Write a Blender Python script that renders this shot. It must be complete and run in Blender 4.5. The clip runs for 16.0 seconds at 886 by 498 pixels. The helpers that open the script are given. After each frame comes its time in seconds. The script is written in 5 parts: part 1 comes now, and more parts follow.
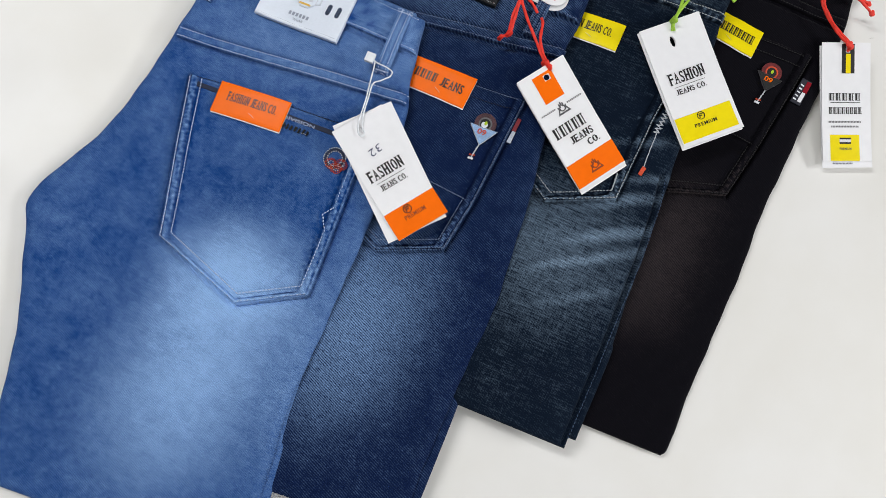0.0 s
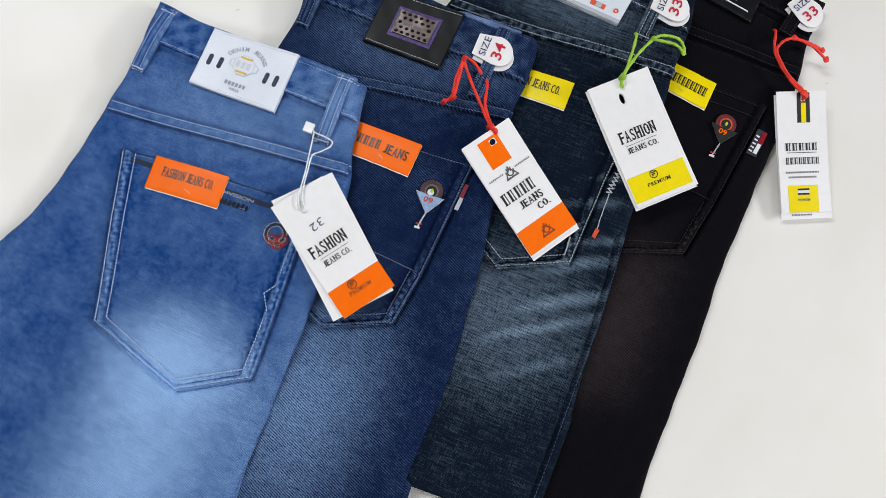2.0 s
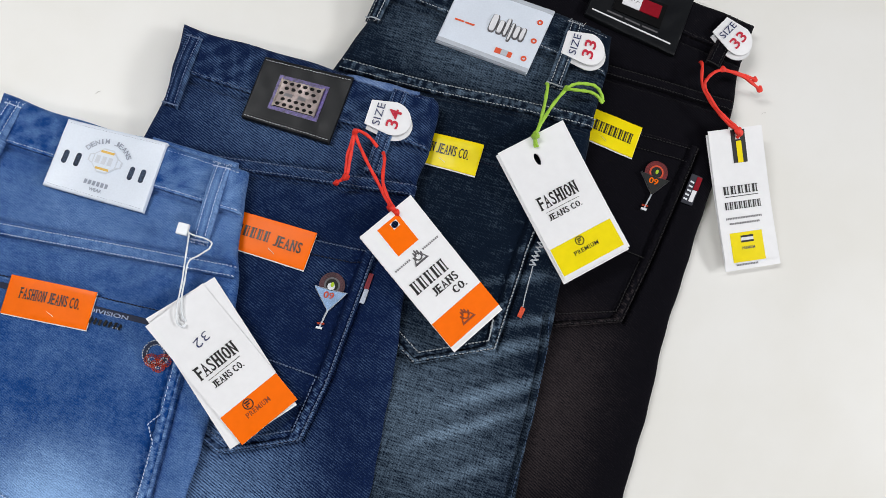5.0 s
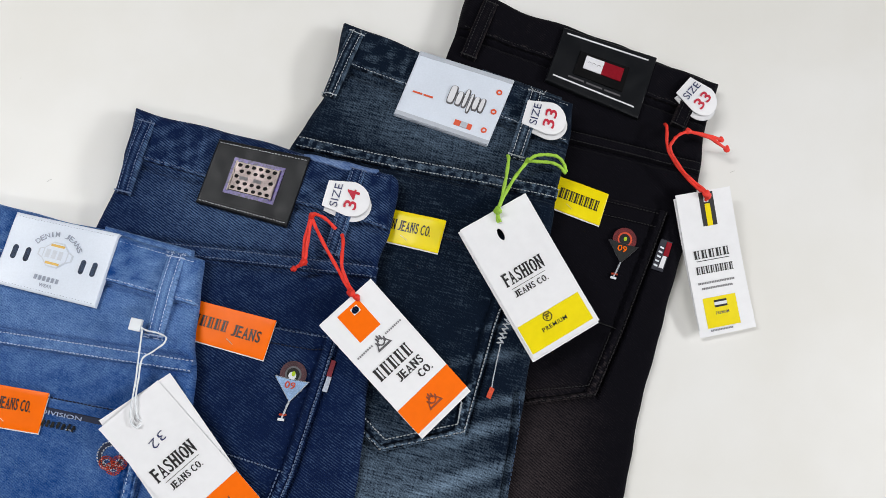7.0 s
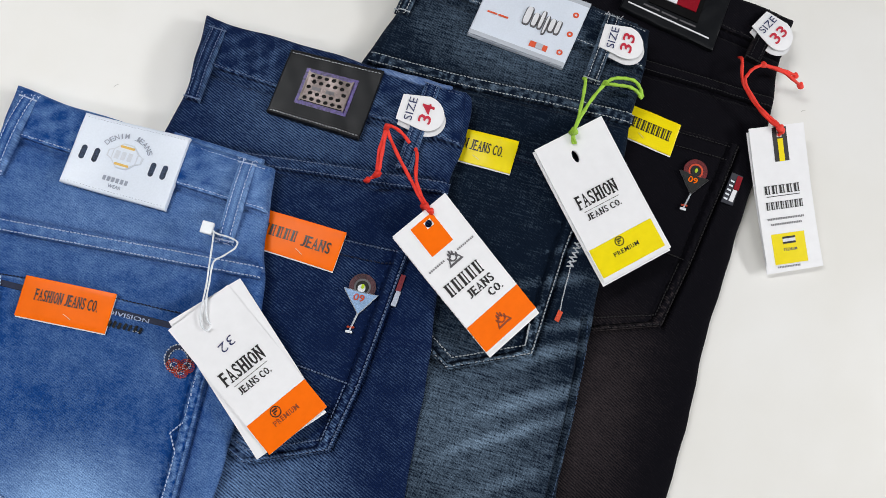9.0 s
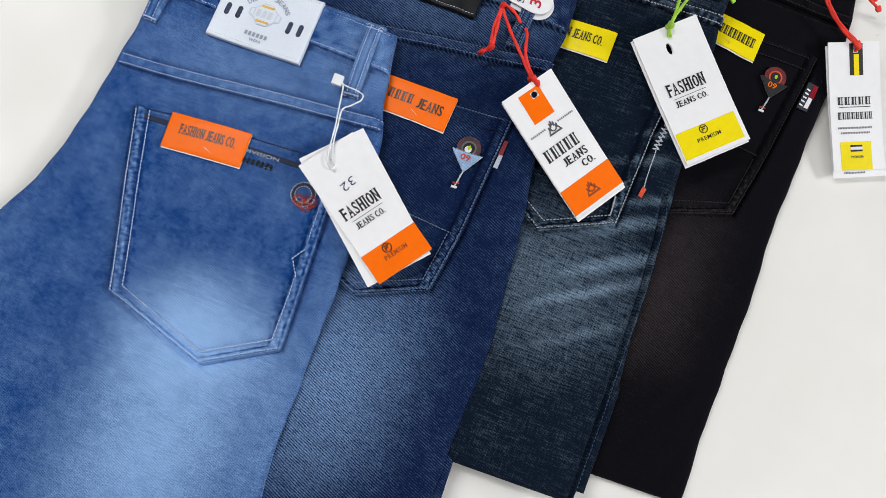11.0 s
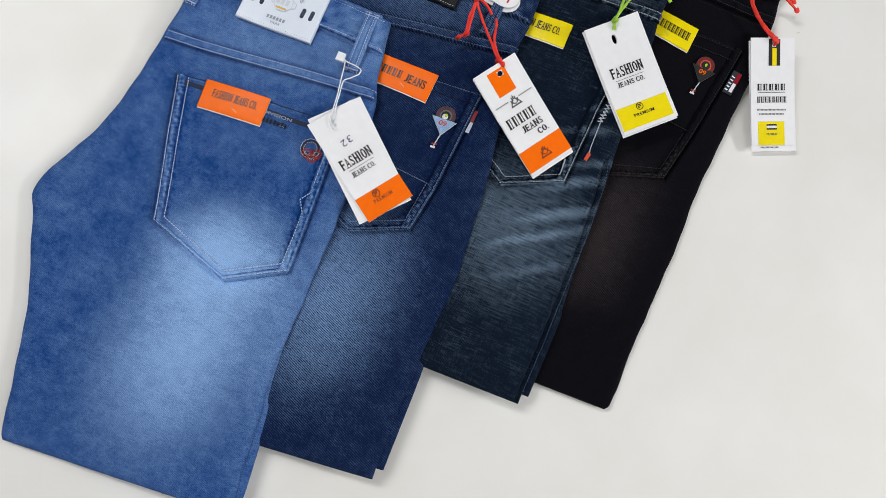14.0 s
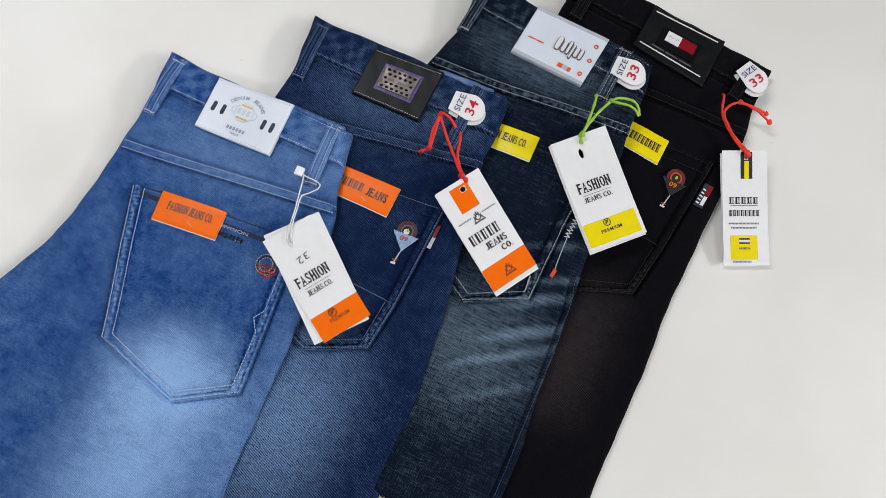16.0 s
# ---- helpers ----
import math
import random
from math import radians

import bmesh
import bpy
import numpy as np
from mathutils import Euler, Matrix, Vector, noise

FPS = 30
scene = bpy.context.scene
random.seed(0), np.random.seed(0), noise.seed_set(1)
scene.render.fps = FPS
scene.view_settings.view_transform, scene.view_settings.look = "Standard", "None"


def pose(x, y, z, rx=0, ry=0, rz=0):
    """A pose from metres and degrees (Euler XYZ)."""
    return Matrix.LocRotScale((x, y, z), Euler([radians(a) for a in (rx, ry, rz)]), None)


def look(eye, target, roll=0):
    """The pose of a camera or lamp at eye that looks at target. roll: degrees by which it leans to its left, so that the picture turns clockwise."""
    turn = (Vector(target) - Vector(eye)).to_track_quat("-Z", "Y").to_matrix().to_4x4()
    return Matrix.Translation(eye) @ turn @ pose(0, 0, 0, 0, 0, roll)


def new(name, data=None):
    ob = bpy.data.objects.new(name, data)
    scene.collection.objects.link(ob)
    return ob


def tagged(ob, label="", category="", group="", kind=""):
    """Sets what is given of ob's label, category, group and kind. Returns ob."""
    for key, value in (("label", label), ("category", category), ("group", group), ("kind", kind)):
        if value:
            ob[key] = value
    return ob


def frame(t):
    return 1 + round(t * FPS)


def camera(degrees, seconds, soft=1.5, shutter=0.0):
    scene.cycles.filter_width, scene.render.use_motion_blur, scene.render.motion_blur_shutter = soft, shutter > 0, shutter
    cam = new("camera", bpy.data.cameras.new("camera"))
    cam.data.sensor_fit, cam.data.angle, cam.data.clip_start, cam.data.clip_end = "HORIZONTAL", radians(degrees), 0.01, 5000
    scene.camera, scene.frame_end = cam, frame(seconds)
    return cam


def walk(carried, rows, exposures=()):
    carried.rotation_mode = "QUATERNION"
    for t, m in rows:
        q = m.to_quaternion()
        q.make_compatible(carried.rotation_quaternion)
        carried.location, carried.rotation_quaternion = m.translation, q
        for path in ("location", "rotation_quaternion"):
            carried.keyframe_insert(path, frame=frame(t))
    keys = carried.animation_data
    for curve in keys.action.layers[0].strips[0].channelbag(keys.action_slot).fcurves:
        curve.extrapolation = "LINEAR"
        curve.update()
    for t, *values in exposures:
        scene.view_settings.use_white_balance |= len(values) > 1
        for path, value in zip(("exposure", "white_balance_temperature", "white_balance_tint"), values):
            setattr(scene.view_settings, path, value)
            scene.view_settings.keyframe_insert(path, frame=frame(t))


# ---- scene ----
cam = camera(63.3, 16.0, soft=0.85)
# seconds, eye, and the turn (degrees about the picture's right, up and backward axes) from looking straight down
PATH = [
    (0, -0.0000, -0.0001, 0.6542, 8.664, -4.337, -0.000),
    (0.5, 0.0122, 0.0189, 0.6506, 8.925, -4.502, -0.690),
    (1, 0.0258, 0.0323, 0.6520, 9.011, -4.574, -1.226),
    (1.5, 0.0319, 0.0443, 0.6487, 9.179, -4.725, -1.631),
    (2, 0.0389, 0.0585, 0.6437, 9.290, -4.972, -2.028),
    (2.5, 0.0476, 0.0708, 0.6392, 9.061, -5.264, -2.568),
    (3, 0.0570, 0.0836, 0.6320, 8.985, -5.541, -3.424),
    (3.5, 0.0709, 0.0982, 0.6231, 8.940, -5.760, -4.453),
    (4, 0.0835, 0.1176, 0.6155, 8.776, -5.971, -5.558),
    (4.5, 0.0923, 0.1305, 0.6031, 8.794, -6.204, -6.597),
    (5, 0.1067, 0.1453, 0.5922, 8.642, -6.439, -7.502),
    (5.2, 0.1143, 0.1539, 0.5882, 8.594, -6.551, -7.848),
    (7.3, 0.1404, 0.1983, 0.5881, 10.313, -6.767, -9.637),
    (7.5, 0.1381, 0.2028, 0.5912, 9.997, -6.851, -9.521),
    (8, 0.1293, 0.1934, 0.5863, 9.866, -6.810, -9.155),
    (8.5, 0.1093, 0.1722, 0.5762, 9.717, -6.952, -8.393),
    (9, 0.0795, 0.1491, 0.5652, 9.051, -6.900, -7.392),
    (9.5, 0.0508, 0.1162, 0.5571, 8.864, -6.679, -6.255),
    (10, 0.0312, 0.0913, 0.5597, 8.499, -6.287, -5.081),
    (10.2, 0.0226, 0.0824, 0.5627, 8.440, -6.345, -4.630),
    (12.3, -0.0066, -0.0111, 0.6886, 7.477, -4.878, -0.299),
    (12.5, -0.0055, -0.0190, 0.7002, 7.295, -4.919, -0.162),
    (13, -0.0036, -0.0266, 0.7200, 6.922, -4.982, -0.120),
    (13.5, 0.0047, -0.0231, 0.7298, 6.918, -4.963, -0.380),
    (14, 0.0183, -0.0114, 0.7308, 7.039, -5.044, -0.845),
    (14.5, 0.0358, 0.0079, 0.7298, 7.593, -5.053, -1.274),
    (15, 0.0519, 0.0268, 0.7282, 8.553, -4.984, -1.359),
    (15.5, 0.0601, 0.0474, 0.7248, 9.393, -5.056, -0.948),
    (16, 0.0593, 0.0685, 0.7225, 10.077, -5.086, 0.023),
]


def held(x, y, z, a, b, c):
    turn = Vector((radians(a), radians(b), radians(c)))
    return Matrix.Translation((x, y, z)) @ Matrix.Rotation(turn.length, 4, turn)


walk(cam, [(t, held(*row)) for t, *row in PATH],
     exposures=[(0, 0.0), (2.5, 0.0), (5, 0.03), (9, 0.03), (10, 0.08), (12.5, -0.03), (14, -0.04), (15, -0.13), (16, -0.10)])

# ---- light: unseen ceiling and wall panels, set by the shadows, in a closed grey room ----
world = bpy.data.worlds.new("room_air")
world.use_nodes = True
world.node_tree.nodes["Background"].inputs[0].default_value = (1, 1, 1, 1)
world.node_tree.nodes["Background"].inputs[1].default_value = 0.3
scene.world = world
scene.view_settings.exposure = 0.0


def panel(name, place, target, size, size_y, watts, color):
    lamp = bpy.data.lights.new(name, "AREA")
    lamp.shape, lamp.size, lamp.size_y, lamp.energy, lamp.color = "RECTANGLE", size, size_y, watts, color
    ob = new(name, lamp)
    ob.matrix_world = look(place, target)
    return ob


panel("wall_lamp", (2.6, -0.3, 1.5), (0.1, 0.15, 0), 1.0, 0.4, 38, (0.985, 0.99, 1.0))
panel("ceiling_lamp", (-0.9, 0.9, 1.9), (-0.9, 0.9, 0), 1.2, 0.25, 30, (0.985, 0.99, 1.0))
panel("ceiling_lamp", (0.9, -1.3, 1.9), (0.9, -1.3, 0), 1.2, 0.25, 22, (0.985, 0.99, 1.0))


# ---- materials ----
def srgb(r, g, b):
    return tuple(((v / 255 + 0.055) / 1.055) ** 2.4 if v > 10 else v / 255 / 12.92 for v in (r, g, b)) + (1.0,)


class Nodes:
    def __init__(self, name):
        self.mat = bpy.data.materials.new(name)
        self.mat.use_nodes = True
        self.tree = self.mat.node_tree
        self.bsdf = self.tree.nodes["Principled BSDF"]

    def add(self, kind, ins=(), operation="", clamp=False, blend="", attribute=""):
        n = self.tree.nodes.new(kind)
        if operation:
            n.operation = operation
        if clamp:
            n.use_clamp = True
        if blend:
            n.data_type, n.blend_type = "RGBA", blend
        if attribute:
            n.attribute_name = attribute
        for key, v in dict(ins).items():
            self.put(n.inputs[key], v)
        return n

    def put(self, socket, v):
        if isinstance(v, bpy.types.NodeSocket):
            self.tree.links.new(v, socket)
        else:
            socket.default_value = v

    def math(self, op, a, b=0.0, c=0.0, clamp=False):
        n = self.add("ShaderNodeMath", {0: a, 1: b, 2: c}, operation=op, clamp=clamp)
        return n.outputs[0]

    def noise(self, vec, scale, detail=3.0, rough=0.55):
        return self.add("ShaderNodeTexNoise", {"Vector": vec, "Scale": scale, "Detail": detail, "Roughness": rough}).outputs[0]

    def mapped(self, vec, scale=(1, 1, 1), turn=0.0, loc=(0, 0, 0)):
        return self.add("ShaderNodeMapping", {"Vector": vec, "Scale": scale, "Rotation": (0, 0, radians(turn)), "Location": loc}).outputs[0]

    def range(self, v, a, b, c=0.0, d=1.0, smooth=True):
        n = self.add("ShaderNodeMapRange", {"Value": v, "From Min": a, "From Max": b, "To Min": c, "To Max": d})
        n.interpolation_type = "SMOOTHSTEP" if smooth else "LINEAR"
        return n.outputs[0]

    def mix(self, f, a, b, kind="MIX"):
        n = self.add("ShaderNodeMix", {0: f}, blend=kind)
        self.put(n.inputs[6], a)
        self.put(n.inputs[7], b)
        return n.outputs[2]

    def bump(self, height, strength, distance):
        self.put(self.bsdf.inputs["Normal"], self.add("ShaderNodeBump", {"Height": height, "Strength": strength, "Distance": distance}).outputs[0])

    def set(self, **v):
        for k, x in v.items():
            self.put(self.bsdf.inputs[k.replace("_", " ")], x)
        return self.mat


def plain(name, color, rough=0.5, metal=0.0, grain=0.06, scale=300.0, bump=0.0, spec=0.5):
    """A surface with fine mottling and, if asked, fine relief."""
    n = Nodes(name)
    pos = n.add("ShaderNodeTexCoord").outputs["Object"]
    fine = n.noise(pos, scale)
    wide = n.noise(pos, scale / 12)
    both = n.math("ADD", n.math("MULTIPLY", fine, 0.6), n.math("MULTIPLY", wide, 0.4))
    low = tuple(c * (1 - grain * 2) for c in color[:3]) + (1,)
    high = tuple(min(1, c * (1 + grain)) for c in color[:3]) + (1,)
    n.put(n.bsdf.inputs["Base Color"], n.mix(n.range(both, 0.3, 0.7), low, high))
    n.put(n.bsdf.inputs["Roughness"], n.range(wide, 0.3, 0.7, max(0, rough - 0.06), min(1, rough + 0.06)))
    n.set(Metallic=metal)
    n.bsdf.inputs["Specular IOR Level"].default_value = spec
    if bump:
        n.bump(fine, bump, 0.0004)
    return n.mat


def denim(name, dark, light, spots, base=0.15, twill=0.25, period=0.0019, slub=0.2, slub_turn=0.0, blotch=0.3, wear_shade=0.5, turn=-22.0, speck=0.3):
    """Washed twill: dye rubbed off in soft spots (u, v, half width, half height, degrees, strength), slubs, weave,
    rubbed seams and shade painted into seam lines.
    """
    n = Nodes(name)
    pos = n.add("ShaderNodeTexCoord").outputs["Object"]
    flat = n.mapped(pos, (1, 1, 0))
    wob = n.noise(flat, 22.0, 4.0)
    total = n.math("ADD", base, n.math("MULTIPLY", n.math("SUBTRACT", wob, 0.5), blotch))
    small = n.noise(flat, 95.0, 4.0, 0.65)
    total = n.math("ADD", total, n.math("MULTIPLY", n.math("SUBTRACT", small, 0.5), blotch))
    mottle = n.noise(flat, 320.0, 3.0, 0.6)
    total = n.math("ADD", total, n.math("MULTIPLY", n.math("SUBTRACT", mottle, 0.5), blotch * 0.7))
    for u, v, ru, rv, ang, k in spots:
        local = n.mapped(n.add("ShaderNodeVectorMath", {0: flat, 1: (-u, -v, 0)}, operation="ADD").outputs[0], turn=-ang)
        local = n.mapped(local, (1 / ru, 1 / rv, 0))
        far = n.add("ShaderNodeVectorMath", {0: local}, operation="LENGTH").outputs["Value"]
        far = n.math("ADD", far, n.math("MULTIPLY", n.math("SUBTRACT", wob, 0.5), 0.7))
        total = n.math("ADD", total, n.range(far, 1.15, 0.0, 0.0, k))
    # seam mask: positive is rubbed dye, negative darkens seam recesses as painted shade
    seam_tone = n.add("ShaderNodeAttribute", attribute="wear_shade").outputs["Fac"]
    patchy = n.range(n.noise(flat, 150.0, 3.0, 0.6), 0.38, 0.62)
    total = n.math("ADD", total, n.math("MULTIPLY", n.math("MULTIPLY", seam_tone, n.math("ADD", n.math("MULTIPLY", patchy, 0.6), 0.4)), wear_shade))
    # threads: slubs along and across, and the diagonal of the weave
    along = n.noise(n.mapped(n.mapped(flat, turn=slub_turn), (55, 700, 0)), 1.0, 3.0, 0.6)
    across = n.noise(n.mapped(n.mapped(flat, turn=slub_turn), (800, 80, 0)), 1.0, 3.0, 0.6)
    fuzz = n.noise(flat, 800.0, 2.0, 0.7)
    c, si = math.cos(radians(turn)), math.sin(radians(turn))
    run = n.add("ShaderNodeVectorMath", {0: flat, 1: (c, si, 0)}, operation="DOT_PRODUCT").outputs["Value"]
    off = n.add("ShaderNodeVectorMath", {0: flat, 1: (-si, c, 0)}, operation="DOT_PRODUCT").outputs["Value"]
    rib = n.add("ShaderNodeCombineXYZ", {0: n.math("MULTIPLY", run, 230.0), 1: n.math("MULTIPLY", off, 1.9 / period)}).outputs[0]
    streak = n.noise(rib, 1.0, 2.0, 0.6)
    phase = n.math("ADD", n.math("MULTIPLY", off, 2 * math.pi / period), n.math("MULTIPLY", n.noise(flat, 70.0, 2.0), 5.0))
    grain = n.noise(flat, 1100.0, 2.0, 0.6)
    wave = n.math("ADD", n.math("MULTIPLY", n.math("SINE", phase), n.math("ADD", n.math("MULTIPLY", fuzz, 0.7), 0.1)), n.math("MULTIPLY", n.math("SUBTRACT", streak, 0.5), 1.5))
    threads = n.math("ADD", n.math("MULTIPLY", n.math("SUBTRACT", along, 0.5), slub * 1.6), n.math("MULTIPLY", n.math("SUBTRACT", across, 0.5), slub))
    threads = n.math("ADD", threads, n.math("MULTIPLY", wave, twill))
    threads = n.math("ADD", threads, n.math("MULTIPLY", n.math("SUBTRACT", fuzz, 0.5), speck))
    threads = n.math("ADD", threads, n.math("MULTIPLY", n.math("SUBTRACT", grain, 0.5), speck * 1.3))
    gain = n.range(total, 0.0, 0.6, 0.32, 1.55, smooth=False)
    total = n.math("ADD", total, n.math("MULTIPLY", threads, gain), clamp=True)
    n.put(n.bsdf.inputs["Base Color"], n.mix(total, dark, light))
    height = n.math("ADD", n.math("MULTIPLY", wave, 0.4), n.math("ADD", n.math("MULTIPLY", fuzz, 0.5), n.math("MULTIPLY", small, 0.6)))
    n.bump(height, 0.7, 0.0006)
    n.set(Roughness=0.92)
    n.bsdf.inputs["Specular IOR Level"].default_value = 0.10
    n.bsdf.inputs["Sheen Weight"].default_value = 0.015
    return n.mat


DENIM = {
    1: denim("light_blue_denim", srgb(16, 62, 126), srgb(150, 188, 236),
             [(0.157, -0.366, 0.090, 0.145, -8, 0.68), (0.145, -0.282, 0.080, 0.060, 15, 0.60), (0.238, -0.30, 0.030, 0.20, 4, 0.16), (0.10, -0.075, 0.14, 0.045, 0, 0.20), (0.19, -0.03, 0.06, 0.05, 0, 0.26)],
             base=0.105, twill=0.14, slub=0.20, blotch=0.36, wear_shade=0.62, period=0.0015, speck=0.55),
    2: denim("dark_blue_denim", srgb(8, 26, 62), srgb(124, 158, 204),
             [(0.150, -0.378, 0.084, 0.132, -6, 0.54), (0.11, -0.055, 0.12, 0.060, 0, 0.22), (0.19, -0.04, 0.04, 0.05, 0, 0.10), (0.10, -0.30, 0.10, 0.03, 0, 0.10)],
             base=0.0, twill=0.52, slub=0.26, blotch=0.24, wear_shade=0.55, period=0.0018, speck=0.40),
    3: denim("blue_black_denim", srgb(7, 20, 36), srgb(134, 158, 182),
             [(0.180, -0.350, 0.100, 0.10, 0, 0.28), (0.11, -0.055, 0.12, 0.05, 0, 0.24), (0.222, -0.275, 0.060, 0.008, 34, 0.30), (0.226, -0.310, 0.062, 0.008, 36, 0.34), (0.218, -0.340, 0.070, 0.007, 38, 0.34), (0.225, -0.375, 0.055, 0.007, 40, 0.18), (0.21, -0.22, 0.05, 0.007, 28, 0.196), (0.226, -0.165, 0.05, 0.005, 22, 0.196), (0.226, -0.188, 0.05, 0.005, 24, 0.224), (0.230, -0.248, 0.045, 0.006, 30, 0.224)],
             base=-0.01, twill=0.14, slub=0.72, speck=0.50, slub_turn=-6.0, blotch=0.16, wear_shade=0.55, period=0.0019),
    4: denim("washed_black_denim", srgb(8, 7, 14), srgb(104, 93, 94),
             [(0.176, -0.385, 0.072, 0.13, -4, 0.21), (0.13, -0.31, 0.09, 0.05, 0, 0.05)],
             base=-0.06, twill=0.26, slub=0.20, blotch=0.05, wear_shade=0.32, period=0.0019),
}
LINING = denim("pale_lining_denim", srgb(60, 88, 138), srgb(160, 184, 222), [], base=0.22, twill=0.2, blotch=0.8)
THREAD = {
    1: plain("pale_blue_thread", srgb(206, 220, 250), 0.8, grain=0.12, scale=1500),
    2: plain("grey_blue_thread", srgb(118, 136, 170), 0.8, grain=0.25, scale=1500),
    3: plain("white_thread", srgb(200, 206, 212), 0.8, grain=0.2, scale=1500),
    4: plain("charcoal_thread", srgb(42, 41, 43), 0.8, grain=0.2, scale=1500),
}
NAVY_THREAD = plain("navy_thread", srgb(20, 28, 54), 0.85, grain=0.2, scale=1500)
RED_THREAD = plain("red_thread", srgb(212, 78, 46), 0.75, grain=0.25, scale=1500)
WHITE_THREAD = plain("bright_white_thread", srgb(226, 230, 236), 0.75, grain=0.12, scale=1500)
STAPLE = plain("bright_wire", srgb(232, 222, 214), 0.3, metal=0.5, grain=0.03)
CARD = plain("white_card", srgb(240, 240, 242), 0.38, grain=0.015, scale=120)
CARD_EDGE = plain("card_back", srgb(226, 226, 228), 0.5, grain=0.02, scale=120)
ORANGE = plain("orange_print", srgb(254, 112, 4), 0.4, grain=0.02, scale=160, spec=0.12)
YELLOW = plain("yellow_print", srgb(244, 222, 6), 0.34, grain=0.02, scale=160, spec=0.3)
INK = plain("black_ink", srgb(24, 22, 24), 0.45, grain=0.1, scale=400)
GREY_INK = plain("grey_ink", srgb(92, 90, 94), 0.5, grain=0.1, scale=400)
PALE_INK = plain("pale_grey_ink", srgb(128, 126, 130), 0.5, grain=0.1, scale=400)
RED_INK = plain("red_ink", srgb(196, 40, 62), 0.45, grain=0.05, scale=400)
NAVY_INK = plain("navy_ink", srgb(40, 46, 92), 0.45, grain=0.05, scale=400)
BROWN_INK = plain("brown_ink", srgb(150, 66, 20), 0.45, grain=0.1, scale=400)
RED_CORD = plain("red_cord", srgb(250, 56, 40), 0.6, grain=0.12, scale=1800, bump=0.5)
GREEN_CORD = plain("lime_cord", srgb(166, 212, 66), 0.6, grain=0.12, scale=1800, bump=0.5)
CLEAR = plain("milky_plastic", srgb(232, 236, 240), 0.25, grain=0.03, scale=200)
WHITE_LEATHER = plain("white_leatherette", srgb(222, 230, 242), 0.42, grain=0.02, scale=700, bump=0.12)
GREY_LEATHER = plain("grey_leatherette", srgb(186, 192, 202), 0.5, grain=0.04, scale=700, bump=0.15)
BLACK_LEATHER = plain("black_leatherette", srgb(15, 17, 21), 0.48, grain=0.02, scale=900, bump=0.15, spec=0.24)
DEEP_BLACK = plain("black_rubber", srgb(8, 8, 10), 0.6, grain=0.1, scale=600, spec=0.15)
STEEL = plain("dull_steel", srgb(120, 110, 108), 0.38, metal=1.0, grain=0.12, scale=220)
PURPLE = plain("purple_foil", srgb(74, 54, 132), 0.35, grain=0.45, scale=420)
FLAG_RED = plain("glossy_red_enamel", srgb(140, 22, 36), 0.2, grain=0.05, scale=300)
FLAG_WHITE = plain("glossy_white_enamel", srgb(232, 232, 236), 0.2, grain=0.03, scale=300)
GOLD = plain("gold_print", srgb(226, 182, 70), 0.4, grain=0.06, scale=400)
SKY_PATCH = plain("sky_blue_embroidery", srgb(150, 182, 222), 0.8, grain=0.18, scale=1300, bump=0.4)
BLACK_PATCH = plain("black_embroidery", srgb(28, 30, 30), 0.8, grain=0.3, scale=1300, bump=0.4)
BROWN_PATCH = plain("brown_embroidery", srgb(84, 56, 62), 0.85, grain=0.35, scale=1300, bump=0.4)
LIME_PATCH = plain("lime_embroidery", srgb(176, 206, 40), 0.8, grain=0.2, scale=1300, bump=0.3)
PAINT = plain("unseen_grey_paint", srgb(140, 138, 136), 0.9, grain=0.02, scale=30)
FLOOR = plain("grey_floor_tile", srgb(150, 148, 144), 0.5, grain=0.08, scale=20)


def laminate():
    n = Nodes("white_table_laminate")
    pos = n.add("ShaderNodeTexCoord").outputs["Object"]
    wide = n.noise(pos, 5.0, 4.0)
    fine = n.noise(pos, 160.0, 3.0)
    dust = n.range(n.noise(pos, 420.0, 1.0), 0.80, 0.86)
    tone = n.mix(n.range(wide, 0.3, 0.7), srgb(230, 228, 222), srgb(236, 235, 232))
    n.put(n.bsdf.inputs["Base Color"], n.mix(n.math("MULTIPLY", dust, 0.18), tone, srgb(120, 116, 108)))
    n.put(n.bsdf.inputs["Roughness"], n.range(n.noise(pos, 14.0, 4.0), 0.3, 0.7, 0.42, 0.58))
    n.bump(fine, 0.05, 0.0003)
    return n.mat


LAMINATE = laminate()


# ---- building helpers ----
def part(name, verts, faces, material, parent=None, label="", smooth=True, wear_shade=None):
    me = bpy.data.meshes.new(name)
    me.from_pydata([tuple(map(float, v)) for v in verts], [], [tuple(map(int, f)) for f in faces])
    me.materials.append(material)
    if smooth:
        me.shade_smooth()
        me.set_sharp_from_angle(angle=radians(48))
    if wear_shade is not None:
        me.attributes.new("wear_shade", "FLOAT", "POINT").data.foreach_set("value", np.asarray(wear_shade, np.float32))
    ob = new(name, me)
    ob.parent = parent
    return tagged(ob, label)


def thing(name, m, label, category, group="", kind=""):
    ob = new(name)
    ob.empty_display_size = 0.02
    ob.matrix_world = m
    return tagged(ob, label, category, group, kind)


def block(name, lo, hi, material, parent=None, bevel=0.002):
    bm = bmesh.new()
    bmesh.ops.create_cube(bm, size=1.0)
    for v in bm.verts:
        v.co = [lo[i] + (v.co[i] + 0.5) * (hi[i] - lo[i]) for i in range(3)]
    if bevel:
        bmesh.ops.bevel(bm, geom=bm.edges[:], offset=bevel, segments=2, affect="EDGES", profile=0.6)
    me = bpy.data.meshes.new(name)
    bm.to_mesh(me)
    bm.free()
    me.materials.append(material)
    ob = new(name, me)
    ob.parent = parent
    return ob


